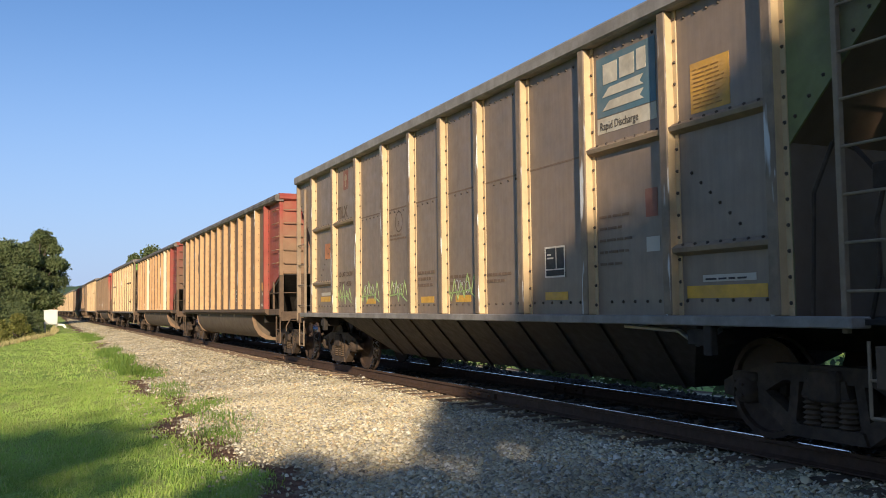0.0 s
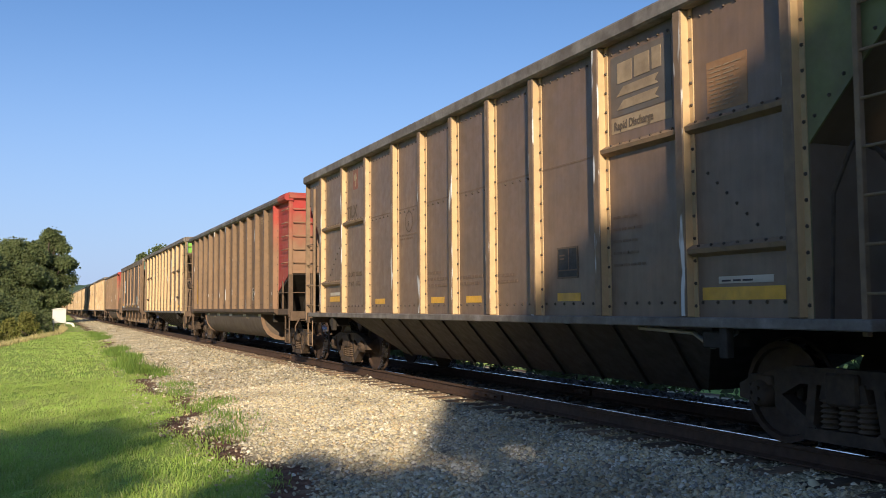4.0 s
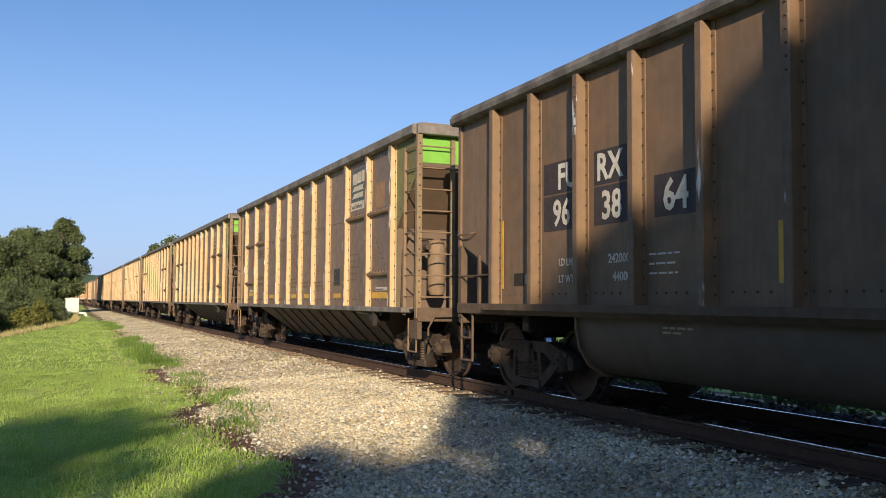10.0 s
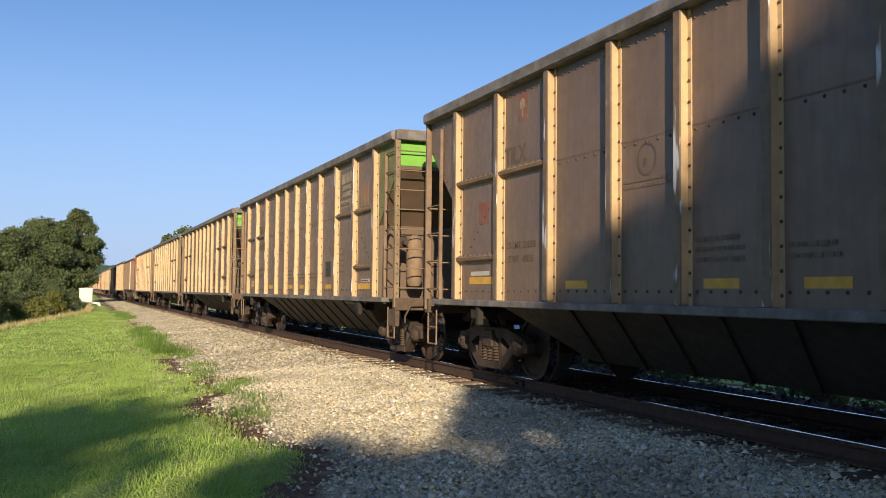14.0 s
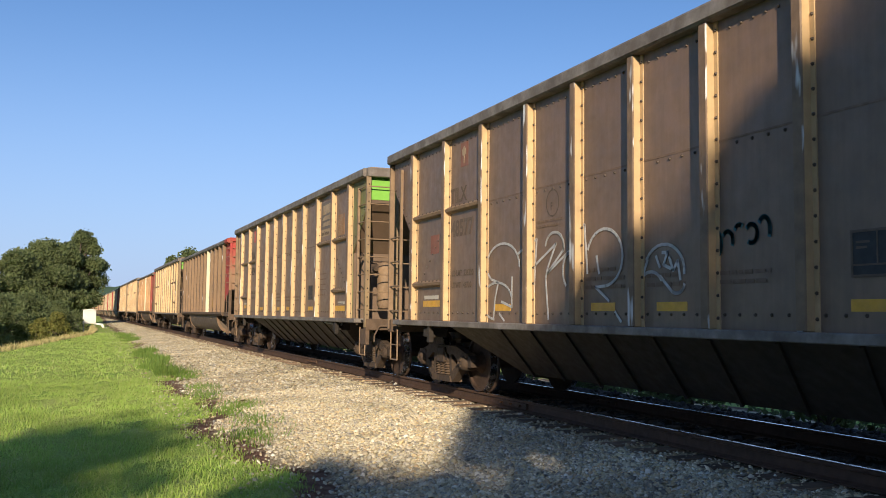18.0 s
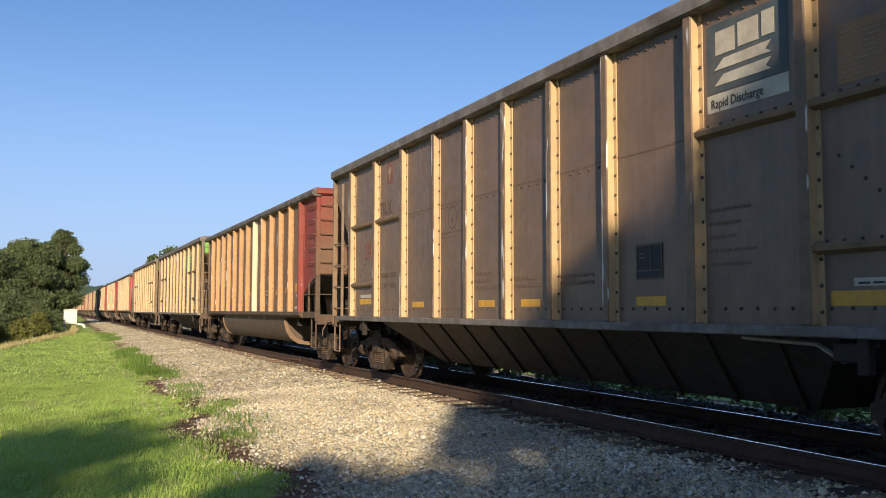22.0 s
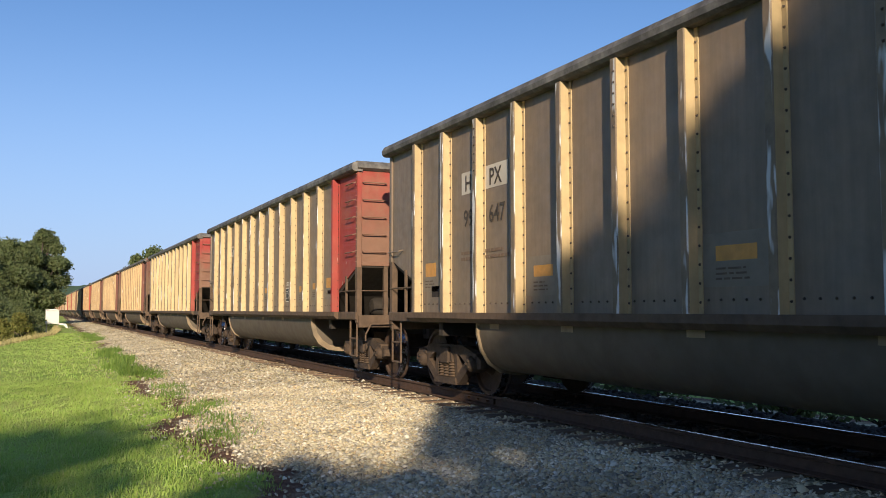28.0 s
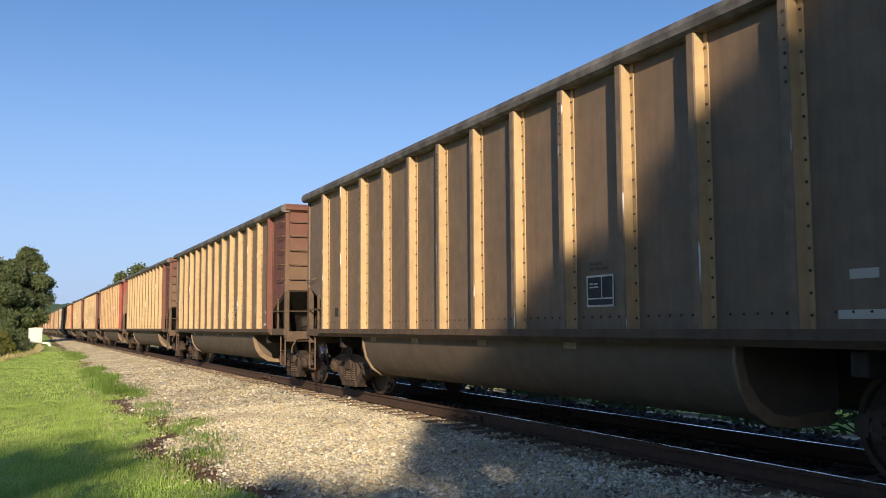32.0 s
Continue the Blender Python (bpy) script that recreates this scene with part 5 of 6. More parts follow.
def gondola_end(car, P, front=True, patchy=None):
    made = []
    E = Shape

    def add(name, shape, m, key, label="", smooth=False):
        o = part(name, shape, m, car, label, key=("gend", key), smooth=smooth)
        made.append(o)
        return o
    endm = P["end"] if front else P["sheet"]
    pf = M_grime
    for sx in (-1, 1):
        o = add("end_side_sheet", lambda: E().prism([(1.12, 1.62), (0.02, 2.04), (0.02, 3.74), (1.12, 3.74)], "x", sx * 1.555, sx * 1.535), (patchy or (P["flank"] if front else endm)) if sx < 0 else endm, ("es", sx, front))
        add("corner_angle", lambda: E().cbox(*sorted((sx * 1.585, sx * 1.50)), -0.02, 0.07, 2.0, 3.76, 0.006), endm, ("ca", sx, front))
        if front and P is BROWN:
            add("chord_cap", lambda: E().prism([(sx * 1.704, 3.765), (sx * 1.714, 3.83), (sx * 1.674, 3.905), (sx * 1.622, 3.915), (sx * 1.496, 3.915), (sx * 1.496, 3.735), (sx * 1.664, 3.735)], "y", -0.065, 0.62), endm, ("cc", sx))
        add("corner_leg", lambda: E().cbox(*sorted((sx * 1.58, sx * 1.48)), -0.01, 0.10, 1.0, 2.02, 0.008), pf, ("cl", sx, front))
        add("end_leg", lambda: E().cbox(*sorted((sx * 1.06, sx * 0.98)), -0.01, 0.07, 1.08, 2.06, 0.006), pf, ("el", sx, front))
        add("rail_post", lambda: E().cbox(*sorted((sx * 1.58, sx * 1.54)), 0.62, 0.67, 1.1, 1.86, 0.004), pf, ("rp", sx, front))
        add("end_sill_side", lambda: E().cbox(*sorted((sx * 1.60, sx * 1.48)), 0.0, 1.05, 1.06, 1.20, 0.008), pf, ("ess", sx, front))
        made.append(rung(car, (sx * 1.585, 0.02, 1.58), (sx * 1.585, 1.0, 1.58), pf, name="handrail"))
        made.append(rung(car, (sx * 1.50, -0.012, 1.58), (sx * 1.0, -0.012, 1.58), pf, name="handrail"))
        for i in range(5 if front else 1):
            z = 2.30 + 0.315 * i - (0.0 if front else 0.12)
            made.append(rung(car, (sx * 1.56, 0.08, z), (sx * 1.56, 0.52, z), endm, (sx * 0.075, 0, -0.02), "grab_iron"))
            made.append(rung(car, (sx * 1.48, -0.005, z - 0.02), (sx * 1.05, -0.005, z - 0.02), endm, (0, -0.075, 0), "grab_iron"))
    w = -1.55 if front else 1.55
    add("step", lambda: Shape().bent([(w, 0.06, 1.06), (w, 0.06, 0.41), (w, 0.42, 0.41), (w, 0.42, 1.06)], 0.018).rod((w, 0.06, 0.72), (w, 0.42, 0.72), 0.016), pf, ("step", front))
    add("end_sheet", lambda: E().cbox(-1.53, 1.53, 0.0, 0.03, 2.04, 3.76, 0.004), endm, ("esh", front))
    add("end_stiffener", lambda: E().cbox(-1.5, 1.5, -0.03, 0.0, 2.03, 2.10, 0.006), endm, ("est", front))
    add("end_floor", lambda: E().prism([(0.0, 2.06), (1.3, 1.56), (1.9, 1.14), (1.9, 1.08), (1.25, 1.50), (0.0, 2.0)], "x", -1.53, 1.53), M_under, ("ef",))
    add("end_chord", lambda: E().prism([(-0.10, 3.80), (-0.10, 3.86), (-0.04, 3.93), (0.10, 3.93), (0.10, 3.76), (-0.02, 3.76)], "x", -1.60, 1.60), endm if P is not GREY else P["chord"], ("ec", front))
    add("end_sill", lambda: E().cbox(-1.55, 1.55, -0.05, 0.10, 0.92, 1.14, 0.01), pf, ("esl", front))
    add("platform", lambda: E().box(-1.5, 1.5, 0.1, 1.9, 1.04, 1.08), M_under, ("pl",))
    add("cross_bearer", lambda: E().cbox(-1.5, 1.5, 1.75, 1.9, 0.86, 1.14, 0.01), M_under, ("cb",))
    add("centre_strut", lambda: E().cbox(-0.25, 0.25, 0.35, 0.75, 1.06, 1.95, 0.02), pf, ("cs", front))
    add("corner_rivets", lambda: rivets([(-1.585, 0.02, 2.1 + 0.1 * i) for i in range(17)] if front else [(1.57, -0.02, 2.1 + 0.15 * i) for i in range(11)], 0.014, 0.02, 0 if front else 1), endm if front else M_rivet, ("crv", front))
    return made


def gondola_rivets():
    pts = []
    for j, y in enumerate(G_POSTS):
        pts += [(SIDE - 0.012, y - 0.075, 1.3 + 0.165 * i) for i in range(15)]
        if j % 3 == 1:
            pts += [(SIDE - 0.125, y - 0.02, 3.05 + 0.11 * i) for i in range(6)]
    pts += [(SIDE, 1.2 + 0.15 * i, 1.32) for i in range(82) if min(abs(1.2 + 0.15 * i - q) for q in G_POSTS) > 0.14]
    return rivets(pts, 0.014, 0.014)


def gondola_car(n, P, label, mark=None, bright=(), full=True, patchy=None, tub_marks=True, orange=True, rear_end=False):
    car = thing("gondola_car", label, "train car", "cars of the coal train")
    ys = G_POSTS + [G_LEN]
    for side in (-1, 1):
        def place(o):
            if side > 0:
                o.scale = (-1, 1, 1)
            return o
        if full:
            for i, (a, b) in enumerate(zip(ys, ys[1:])):
                if i < 12:
                    place(part("side_sheet", lambda: Shape().box(SIDE, SIDE + 0.02, a + 0.002, b - 0.002, 1.19, 3.76), P["sheet"], car, key=("gsheet", i)))
        else:
            place(part("side_sheet", lambda: Shape().box(SIDE, SIDE + 0.02, ys[0], ys[12], 1.19, 3.76), P["sheet"], car, key="gsheet_all"))
        if full or side < 0:
            for j, y in enumerate(G_POSTS):
                m = (P["post"] if n == 15 else P["end"] if P is BROWN else P["flank"]) if j == 0 else (M_bright if j in bright and side < 0 else P["post"])
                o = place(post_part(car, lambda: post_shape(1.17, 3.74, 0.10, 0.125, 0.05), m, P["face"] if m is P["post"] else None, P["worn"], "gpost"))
                o.location.y = y
        place(part("top_chord", lambda: Shape().prism([(-1.70, 3.77), (-1.71, 3.83), (-1.67, 3.90), (-1.62, G_TOP), (-1.5, G_TOP), (-1.5, 3.74), (-1.66, 3.74)], "y", -0.06, G_LEN + 0.06), P["chord"], car, key="gchord"))
        place(part("side_sill", lambda: Shape().prism([(-1.69, 1.20), (-1.69, 1.12), (-1.62, 1.06), (-1.50, 1.06), (-1.50, 1.20)], "y", 1.0, G_LEN - 1.0), M_grime, car, key="gsill"))
        place(part("tub", tub_shape, M_tub[P["name"]], car, "rounded tub slung between the trucks", key="tub", smooth=True))
        if full:
            if side < 0:
                tagged(part("sill_bolts", lambda: bolt_row(), M_rivet, car, key="sillbolts"), kind="stuff")
            place(part("tub_end", tub_end_shape, P["frame"], car, key="tubend"))
            o = place(part("tub_end", tub_end_shape, P["frame"], car, key="tubend"))
            o.location.y = 11.64 - 2.96
    if full:
        gondola_end(car, P, True, patchy)
        turned(gondola_end(car, P, False), G_LEN)
        tagged(part("rivets", gondola_rivets, M_rivet, car, key="grivets"), kind="stuff")
        part("brake_valve", lambda: Shape().cbox(-1.15, -0.90, G_LEN - 0.95, G_LEN - 0.72, 1.10, 1.42, 0.02).lathe([(1.42, 0.05), (1.46, 0.09), (1.56, 0.09), (1.60, 0.04)], 10, "z", (-1.02, G_LEN - 0.84, 0)).bent([(-1.0, G_LEN - 0.72, 1.2), (-1.0, G_LEN - 0.5, 1.16), (-0.6, G_LEN - 0.45, 1.14)], 0.022, 6), M_alu2, car, "dull grey brake valve on the end platform", key="gvalve", smooth=True)
        part("brake_cylinder", lambda: Shape().lathe([(G_LEN - 1.7, 0.05), (G_LEN - 1.68, 0.14), (G_LEN - 1.2, 0.14), (G_LEN - 1.18, 0.06), (G_LEN - 1.0, 0.03)], 12, "y", (0.2, 0, 1.28)), M_grime, car, key="gcyl", smooth=True)
        part("air_reservoir", lambda: Shape().lathe([(-0.9, 0.05), (-0.88, 0.14), (-0.80, 0.18), (-0.35, 0.18), (-0.27, 0.14), (-0.25, 0.05)], 14, "x", (0, 1.15, 1.30)), M_under, car, key="gtank", smooth=True)
    else:
        part("end_sheet", lambda: Shape().cbox(-1.55, 1.55, 0.0, 1.0, 1.9, 3.80, 0.01), P["end"], car, key="gend_simple")
        part("end_sheet", lambda: Shape().cbox(-1.55, 1.55, G_LEN - 1.0, G_LEN, 1.9, 3.80, 0.01), P["sheet"], car, key="gend_simple2")
        part("end_platform", lambda: Shape().box(-1.5, 1.5, 0.0, 2.0, 1.0, 1.14).box(-1.5, -1.4, 0, 0.1, 1.1, 1.9).box(1.4, 1.5, 0, 0.1, 1.1, 1.9), M_under, car, key="gplat")
    part("floor", lambda: Shape().box(-1.5, 1.5, 1.9, G_LEN - 1.9, 1.10, 1.16), M_under, car, key="gfloor")
    running_gear(car, G_LEN, 0.2, full)
    if not full:
        return car
    if orange:
        for a, b, z in ((1.40, 1.90, 1.67), (2.45, 2.86, 1.66), (3.48, 3.90, 1.62), (6.62, 7.10, 1.65), (9.74, 10.16, 1.62), (12.95, 13.32, 1.72)):
            if P is GREY:
                plate(car, "rubbed_patch", a - 0.16, b + 0.16, z - 0.22, z + 0.24, M_rubbed, "patch of sheet rubbed down to dull metal")
            plate(car, "reflector_patch", a, b, z, z + (0.2 if a > 12 or a < 2 else 0.13), M_orange, "faded orange reflector patch", lift=0.006)
            if P is GREY and a > 2:
                bars(car, a + 0.04, b, z - 0.16, z - 0.03, 3, M_faint, SIDE - 0.008, n + int(a), 0.4)
    plate(car, "white_label", 1.58, 1.82, 1.55, 1.62, M_patch)
    if P is BROWN:
        y0 = {15: 3.52, 7: 3.41}.get(n, 3.46)
        stencil(car, y0, y0 + 0.53, 1.43, 1.76, M_chalk, n)
        bars(car, y0 + 0.1, y0 + 0.5, 1.79, 1.87, 1, M_faint, SIDE - 0.007, n + 3, 0.8)
    else:
        stencil(car, 4.57, 5.03, 1.42, 1.74, M_chalk, n)
        bars(car, 4.63, 4.97, 1.79, 1.89, 2, M_chalk if P is GREY else M_faint, SIDE - 0.007, n + 3, 0.6)
    if P is GREY:
        bars(car, 11.65, 12.1, 1.90, 2.06, 2, M_smudge, SIDE - 0.007, n + 1, 0.5)
        bars(car, 10.75, 11.4, 1.90, 2.06, 2, M_smudge, SIDE - 0.007, n + 2, 0.5)
    plate(car, "small_plate", 12.85, 13.1, 1.42, 1.58, M_under)
    if P is BROWN:
        strips = ((12.98, 0.1, 2.24), (10.03, 0.1, 1.80), (7.12, 0.1, 1.83), (4.06, 0.09, 1.82), (1.27, 0.09, 2.26)) if n == 15 else ((13.37, 0.07, 2.27), (10.57, 0.06, 1.88), (8.50, 0.10, 1.89), (3.40, 0.07, 1.89) if n == 4 else (4.38, 0.05, 1.82))
        for a, w, z in strips:
            plate(car, "reflector_strip", a, a + w, 1.39, z, M_yellow, "upright yellow reflector strip", lift=0.012)
        if n == 4:
            for a, b in ((11.0, 11.35), (9.05, 9.58), (7.02, 7.49), (5.01, 5.43), (3.05, 3.45)):
                plate(car, "bare_scrape", a, b, 0.985, 1.055, M_chalk, "scrape down to the bare metal", x=-1.522)
        elif n == 15:
            plate(car, "red_label", 1.38, 1.52, 1.53, 1.62, M_redlab)
        else:
            plate(car, "dark_label", 1.45, 1.72, 1.44, 1.62, M_decal)
        bars(car, 9.7, 10.15, 0.93, 1.02, 2, M_pale, -1.523, n + 7, 0.5)
        bars(car, 4.55, 4.98, 0.93, 1.04, 2, M_pale, -1.523, n + 8, 0.5)
        bars(car, 2.56, 3.04, 3.44, 3.62, 3, M_pale, SIDE - 0.007, n + 9, 0.45)
        plate(car, "white_label", 12.7, 12.8, 1.45, 1.56, M_patch)
        bars(car, 9.75, 10.3, 1.5, 1.78, 3, M_chalk, SIDE - 0.007, n + 5, 0.2)
    if P is not GREY:
        plate(car, "data_strip", 1.21, 1.93, 1.27, 1.335, M_rubbed if P is BROWN else M_patch)
    if tub_marks:
        for a in (5.3, 7.3, 9.4, 11.1):
            plate(car, "pale_label", a, a + 0.24, 0.99, 1.08, M_pale, x=-1.521)
    for w in mark or ():
        kind, a, z, h, sq, m = w[1:7]
        if kind == "patch":
            plate(car, "paint_patch", a, z, h, sq, m, w[0])
        else:
            lettering(car, kind, a, z, h, m, sq, SIDE - 0.010)
    return car


M_bright = mat("clean_cream_post", (0.66, 0.57, 0.40), 0.6, 0, 7.0, 0.9, 1.06)


def flaked_paint(name, paint, bare):
    """Red paint that has come off in large ragged sheets, most of it away from the corner, over dull bare metal."""
    m = bpy.data.materials.new(name)
    m.use_nodes = True
    n, l = m.node_tree.nodes, m.node_tree.links
    co = n.new("ShaderNodeTexCoord")
    sep = n.new("ShaderNodeSeparateXYZ")
    l.new(co.outputs["Object"], sep.inputs[0])

    def noise_node(scale, detail, rough):
        t = n.new("ShaderNodeTexNoise")
        t.inputs["Scale"].default_value, t.inputs["Detail"].default_value, t.inputs["Roughness"].default_value = scale, detail, rough
        l.new(co.outputs["Object"], t.inputs["Vector"])
        return t.outputs["Fac"]

    def madd(a, k, c):
        x = n.new("ShaderNodeMath")
        x.operation = "MULTIPLY_ADD"
        for i, v in enumerate((a, k, c)):
            if isinstance(v, bpy.types.NodeSocket):
                l.new(v, x.inputs[i])
            else:
                x.inputs[i].default_value = v
        return x.outputs[0]

    def ramp(f, lo, hi, a, c):
        x = n.new("ShaderNodeMapRange")
        x.inputs[1].default_value, x.inputs[2].default_value, x.inputs[3].default_value, x.inputs[4].default_value = lo, hi, a, c
        l.new(f, x.inputs[0])
        return x.outputs[0]

    edge = madd(sep.outputs[1], 0.42, madd(sep.outputs[2], 0.20, madd(noise_node(4.6, 7.0, 0.62), 1.15, -0.80)))
    x = n.new("ShaderNodeMix")
    x.data_type = "RGBA"
    x.inputs[6].default_value, x.inputs[7].default_value = (*paint, 1), (*bare, 1)
    l.new(ramp(edge, 0.49, 0.505, 0.0, 1.0), x.inputs[0])
    g = n.new("ShaderNodeCombineColor")
    f = ramp(noise_node(9.0, 5.0, 0.6), 0.25, 0.75, 0.78, 1.15)
    for i in range(3):
        l.new(f, g.inputs[i])
    y = n.new("ShaderNodeMix")
    y.data_type, y.blend_type = "RGBA", "MULTIPLY"
    y.inputs[0].default_value = 1.0
    l.new(x.outputs[2], y.inputs[6])
    l.new(g.outputs[0], y.inputs[7])
    b = n["Principled BSDF"]
    b.inputs["Roughness"].default_value = 0.6
    l.new(y.outputs[2], b.inputs["Base Color"])
    bp = n.new("ShaderNodeBump")
    bp.inputs["Strength"].default_value, bp.inputs["Distance"].default_value, bp.invert = 0.5, 0.01, True
    l.new(ramp(edge, 0.49, 0.505, 0.0, 1.0), bp.inputs["Height"])
    l.new(bp.outputs[0], b.inputs["Normal"])
    return m


M_flaked = flaked_paint("flaking_red_paint", (0.24, 0.032, 0.032), (0.52, 0.52, 0.53))
M_tub = {P["name"]: mat(P["name"] + "_tub", b, 0.7, 0, 3.0, 0.8, 1.15, tint=(0.12, 0.09, 0.065), tint_amount=0.5, tint_scale=1.0)
         for P, b in ((TAN, (0.115, 0.083, 0.055)), (BROWN, (0.10, 0.074, 0.053)), (GREY, (0.11, 0.09, 0.066)), (RUST, (0.11, 0.078, 0.052)), (SAND, (0.11, 0.083, 0.056)))}

# ---- older steel hopper car with five chutes ----
O_LEN = 14.5
O_POSTS = [0.98, 2.50, 5.1, 7.35, 9.55, 12.05, 13.62]


M_slate = mat("rubbed_teal_paint_over_rust", (0.10, 0.12, 0.105), 0.7, 0, 4.0, 0.8, 1.15, tint=(0.14, 0.10, 0.065), tint_amount=0.8, tint_scale=1.5)


def old_car():
    P = OLD
    car = thing("hopper_car", "old brown steel coal hopper car with thin posts and chutes", "train car", "cars of the coal train")
    for side in (-1, 1):
        def place(o):
            if side > 0:
                o.scale = (-1, 1, 1)
            return o
        for i, (a, b) in enumerate(zip(O_POSTS, O_POSTS[1:])):
            place(part("side_sheet", lambda: Shape().box(SIDE, SIDE + 0.02, a, b - 0.002, 1.27, 3.80), P["sheet"], car, key=("osheet", i)))
        place(part("side_sheet", lambda: Shape().prism([(13.62, 1.27), (13.7, 1.27), (13.7, 2.6), (14.4, 3.3), (14.4, 3.8), (13.62, 3.8)], "x", SIDE, SIDE + 0.02), P["sheet"], car, key=("osheet", "r")))
        place(part("side_sheet", lambda: Shape().prism([(0.98, 2.5), (0.08, 3.3), (0.08, 3.8), (0.98, 3.8)], "x", SIDE, SIDE + 0.02), M_slate, car, key=("osheet", "f")))
        for j, y in enumerate(O_POSTS):
            wide = j == 0
            o = place(part("post", lambda: post_shape(1.2 if wide else 1.42, 3.80, 0.22 if wide else 0.045, 0.085 if wide else 0.05, 0.05 if wide else 0.014), P["post"] if 0 < j < 6 else P["frame"], car, key=("opost", wide)))
            o.location.y = y
        place(part("top_chord", lambda: Shape().prism([(-1.56, 3.77), (-1.61, 3.80), (-1.63, 4.06), (-1.5, 4.10), (-1.5, 3.77)], "y", 0.04, O_LEN - 0.05), P["chord"], car, key="ochord"))
        place(part("side_sill", lambda: Shape().cbox(-1.60, -1.46, 0.9, O_LEN - 0.9, 1.14, 1.27, 0.01), M_grime, car, key="osill"))
        place(part("pipe", lambda: Shape().rod((-1.64, 1.4, 1.13), (-1.64, O_LEN - 1.2, 1.13), 0.03, 6), M_grime, car, key="opipe"))
        for i in range(5):
            yc = 3.0 + 2.08 * i
            o = place(part("chute", lambda: Shape().add([(-1.42, -0.95, 1.13), (-1.42, 0.95, 1.13), (-0.3, 0.95, 1.13), (-0.3, -0.95, 1.13), (-1.42, -0.12, 0.48), (-1.42, 0.42, 0.48), (-0.3, 0.42, 0.40), (-0.3, -0.12, 0.40)], [(0, 1, 2, 3), (7, 6, 5, 4), (0, 4, 5, 1), (1, 5, 6, 2), (2, 6, 7, 3), (3, 7, 4, 0)]), M_grime, car, key="ochute"))
            o.location.y = yc
            g = place(part("chute_gate", lambda: Shape().cbox(-1.40, -0.4, -0.32, -0.05, 0.38, 0.62, 0.02), P["end"], car, key="ogate"))
            g.location.y = yc
            h = place(part("gate_lever", lambda: Shape().bent([(-1.5, -0.72, 1.15), (-1.5, -0.45, 1.0), (-1.5, -0.35, 0.7), (-1.46, -0.2, 0.6)], 0.03, 6), P["frame"], car, key="olever"))
            h.location.y = yc
    for o in hopper_end(car, P, True):
        if o.name.startswith(("end_chord", "walkway")):
            o.location.z = 0.02
    turned(hopper_end(car, P, True, True), O_LEN)
    part("belly", lambda: Shape().box(-1.4, 1.4, 2.4, O_LEN - 2.4, 1.05, 1.2), M_under, car, key="obelly")
    running_gear(car, O_LEN, 0.2)
    for a, b, top, low in ((12.08, 12.76, "FU", "936"), (11.30, 12.01, "RX", "016")):
        plate(car, "paint_patch", a, b, 2.28, 3.10, M_white2, "white paint patch with black lettering")
        lettering(car, top, b - 0.10, 2.78, 0.25, M_decal, 0.9, SIDE - 0.009, bold=0.04)
        lettering(car, low, b + 0.05, 2.44, 0.26, M_decal, 0.95, SIDE - 0.009, bold=0.04)
    for a in (3.80, 6.07, 8.3, 10.5):
        plate(car, "reflector_strip", a, a + 0.48, 1.31, 1.42, M_yellow, "yellow reflector strip")
        plate(car, "white_label", a + (0.58 if a < 4 else 0.0), a + (1.08 if a < 4 else 0.48), 1.46, 1.57, M_patch)
    plate(car, "reflector_strip", 1.16, 2.10, 1.33, 1.43, M_yellow, "yellow reflector strip", lift=0.008)
    plate(car, "white_band", 1.16, 2.79, 1.25, 1.37, M_white2, "white band with small lettering")
    lettering(car, '2" TREAD COMP. SHOE', 1.86, 1.265, 0.05, M_decal, 0.85, SIDE - 0.008)
    plate(car, "reflector_strip", 12.61, 13.46, 1.42, 1.58, M_yellow, "yellow reflector strip")
    plate(car, "white_band", 12.1, 13.46, 1.24, 1.40, M_white2, "white band with small lettering", lift=0.007)
    lettering(car, '2" TREAD COMP. SHOE', 13.42, 1.275, 0.06, M_decal, 0.85, SIDE - 0.012)
    plate(car, "red_label", 12.88, 13.04, 1.66, 1.79, M_redlab)
    plate(car, "brown_label", 13.10, 13.30, 1.54, 1.76, M_rust2)
    o = plate(car, "notice", 2.99, 3.59, 1.47, 1.96, M_teal, "teal notice with lines of white writing")
    bars(o, 3.04, 3.54, 1.51, 1.93, 8, M_chalk, SIDE - 0.008, 3, 0.3)
    stencil(car, 5.52, 5.96, 1.48, 1.79, M_chalk, 4)
    plate(car, "red_label", 1.42, 1.56, 1.61, 1.71, M_redlab)
    plate(car, "brown_label", 1.21, 1.39, 1.50, 1.71, M_cream)
    plate(car, "white_label", 1.52, 1.76, 1.52, 1.59, M_chalk)
    pts = [(SIDE, y, z) for y in (4.02, 6.24, 8.45, 10.8) for z in [1.7 + 0.2 * i for i in range(10)]] + [(SIDE, y + 0.08, z) for y in (4.02, 6.24, 8.45, 10.8) for z in [1.7 + 0.2 * i for i in range(10)]]
    pts += [(SIDE, 1.4 + 0.16 * i, 1.31) for i in range(75)] + [(SIDE, 1.25 + 0.16 * i, 3.73) for i in range(82)]
    tagged(part("rivets", rivets(pts, 0.014, 0.012), M_rivet, car), kind="stuff")
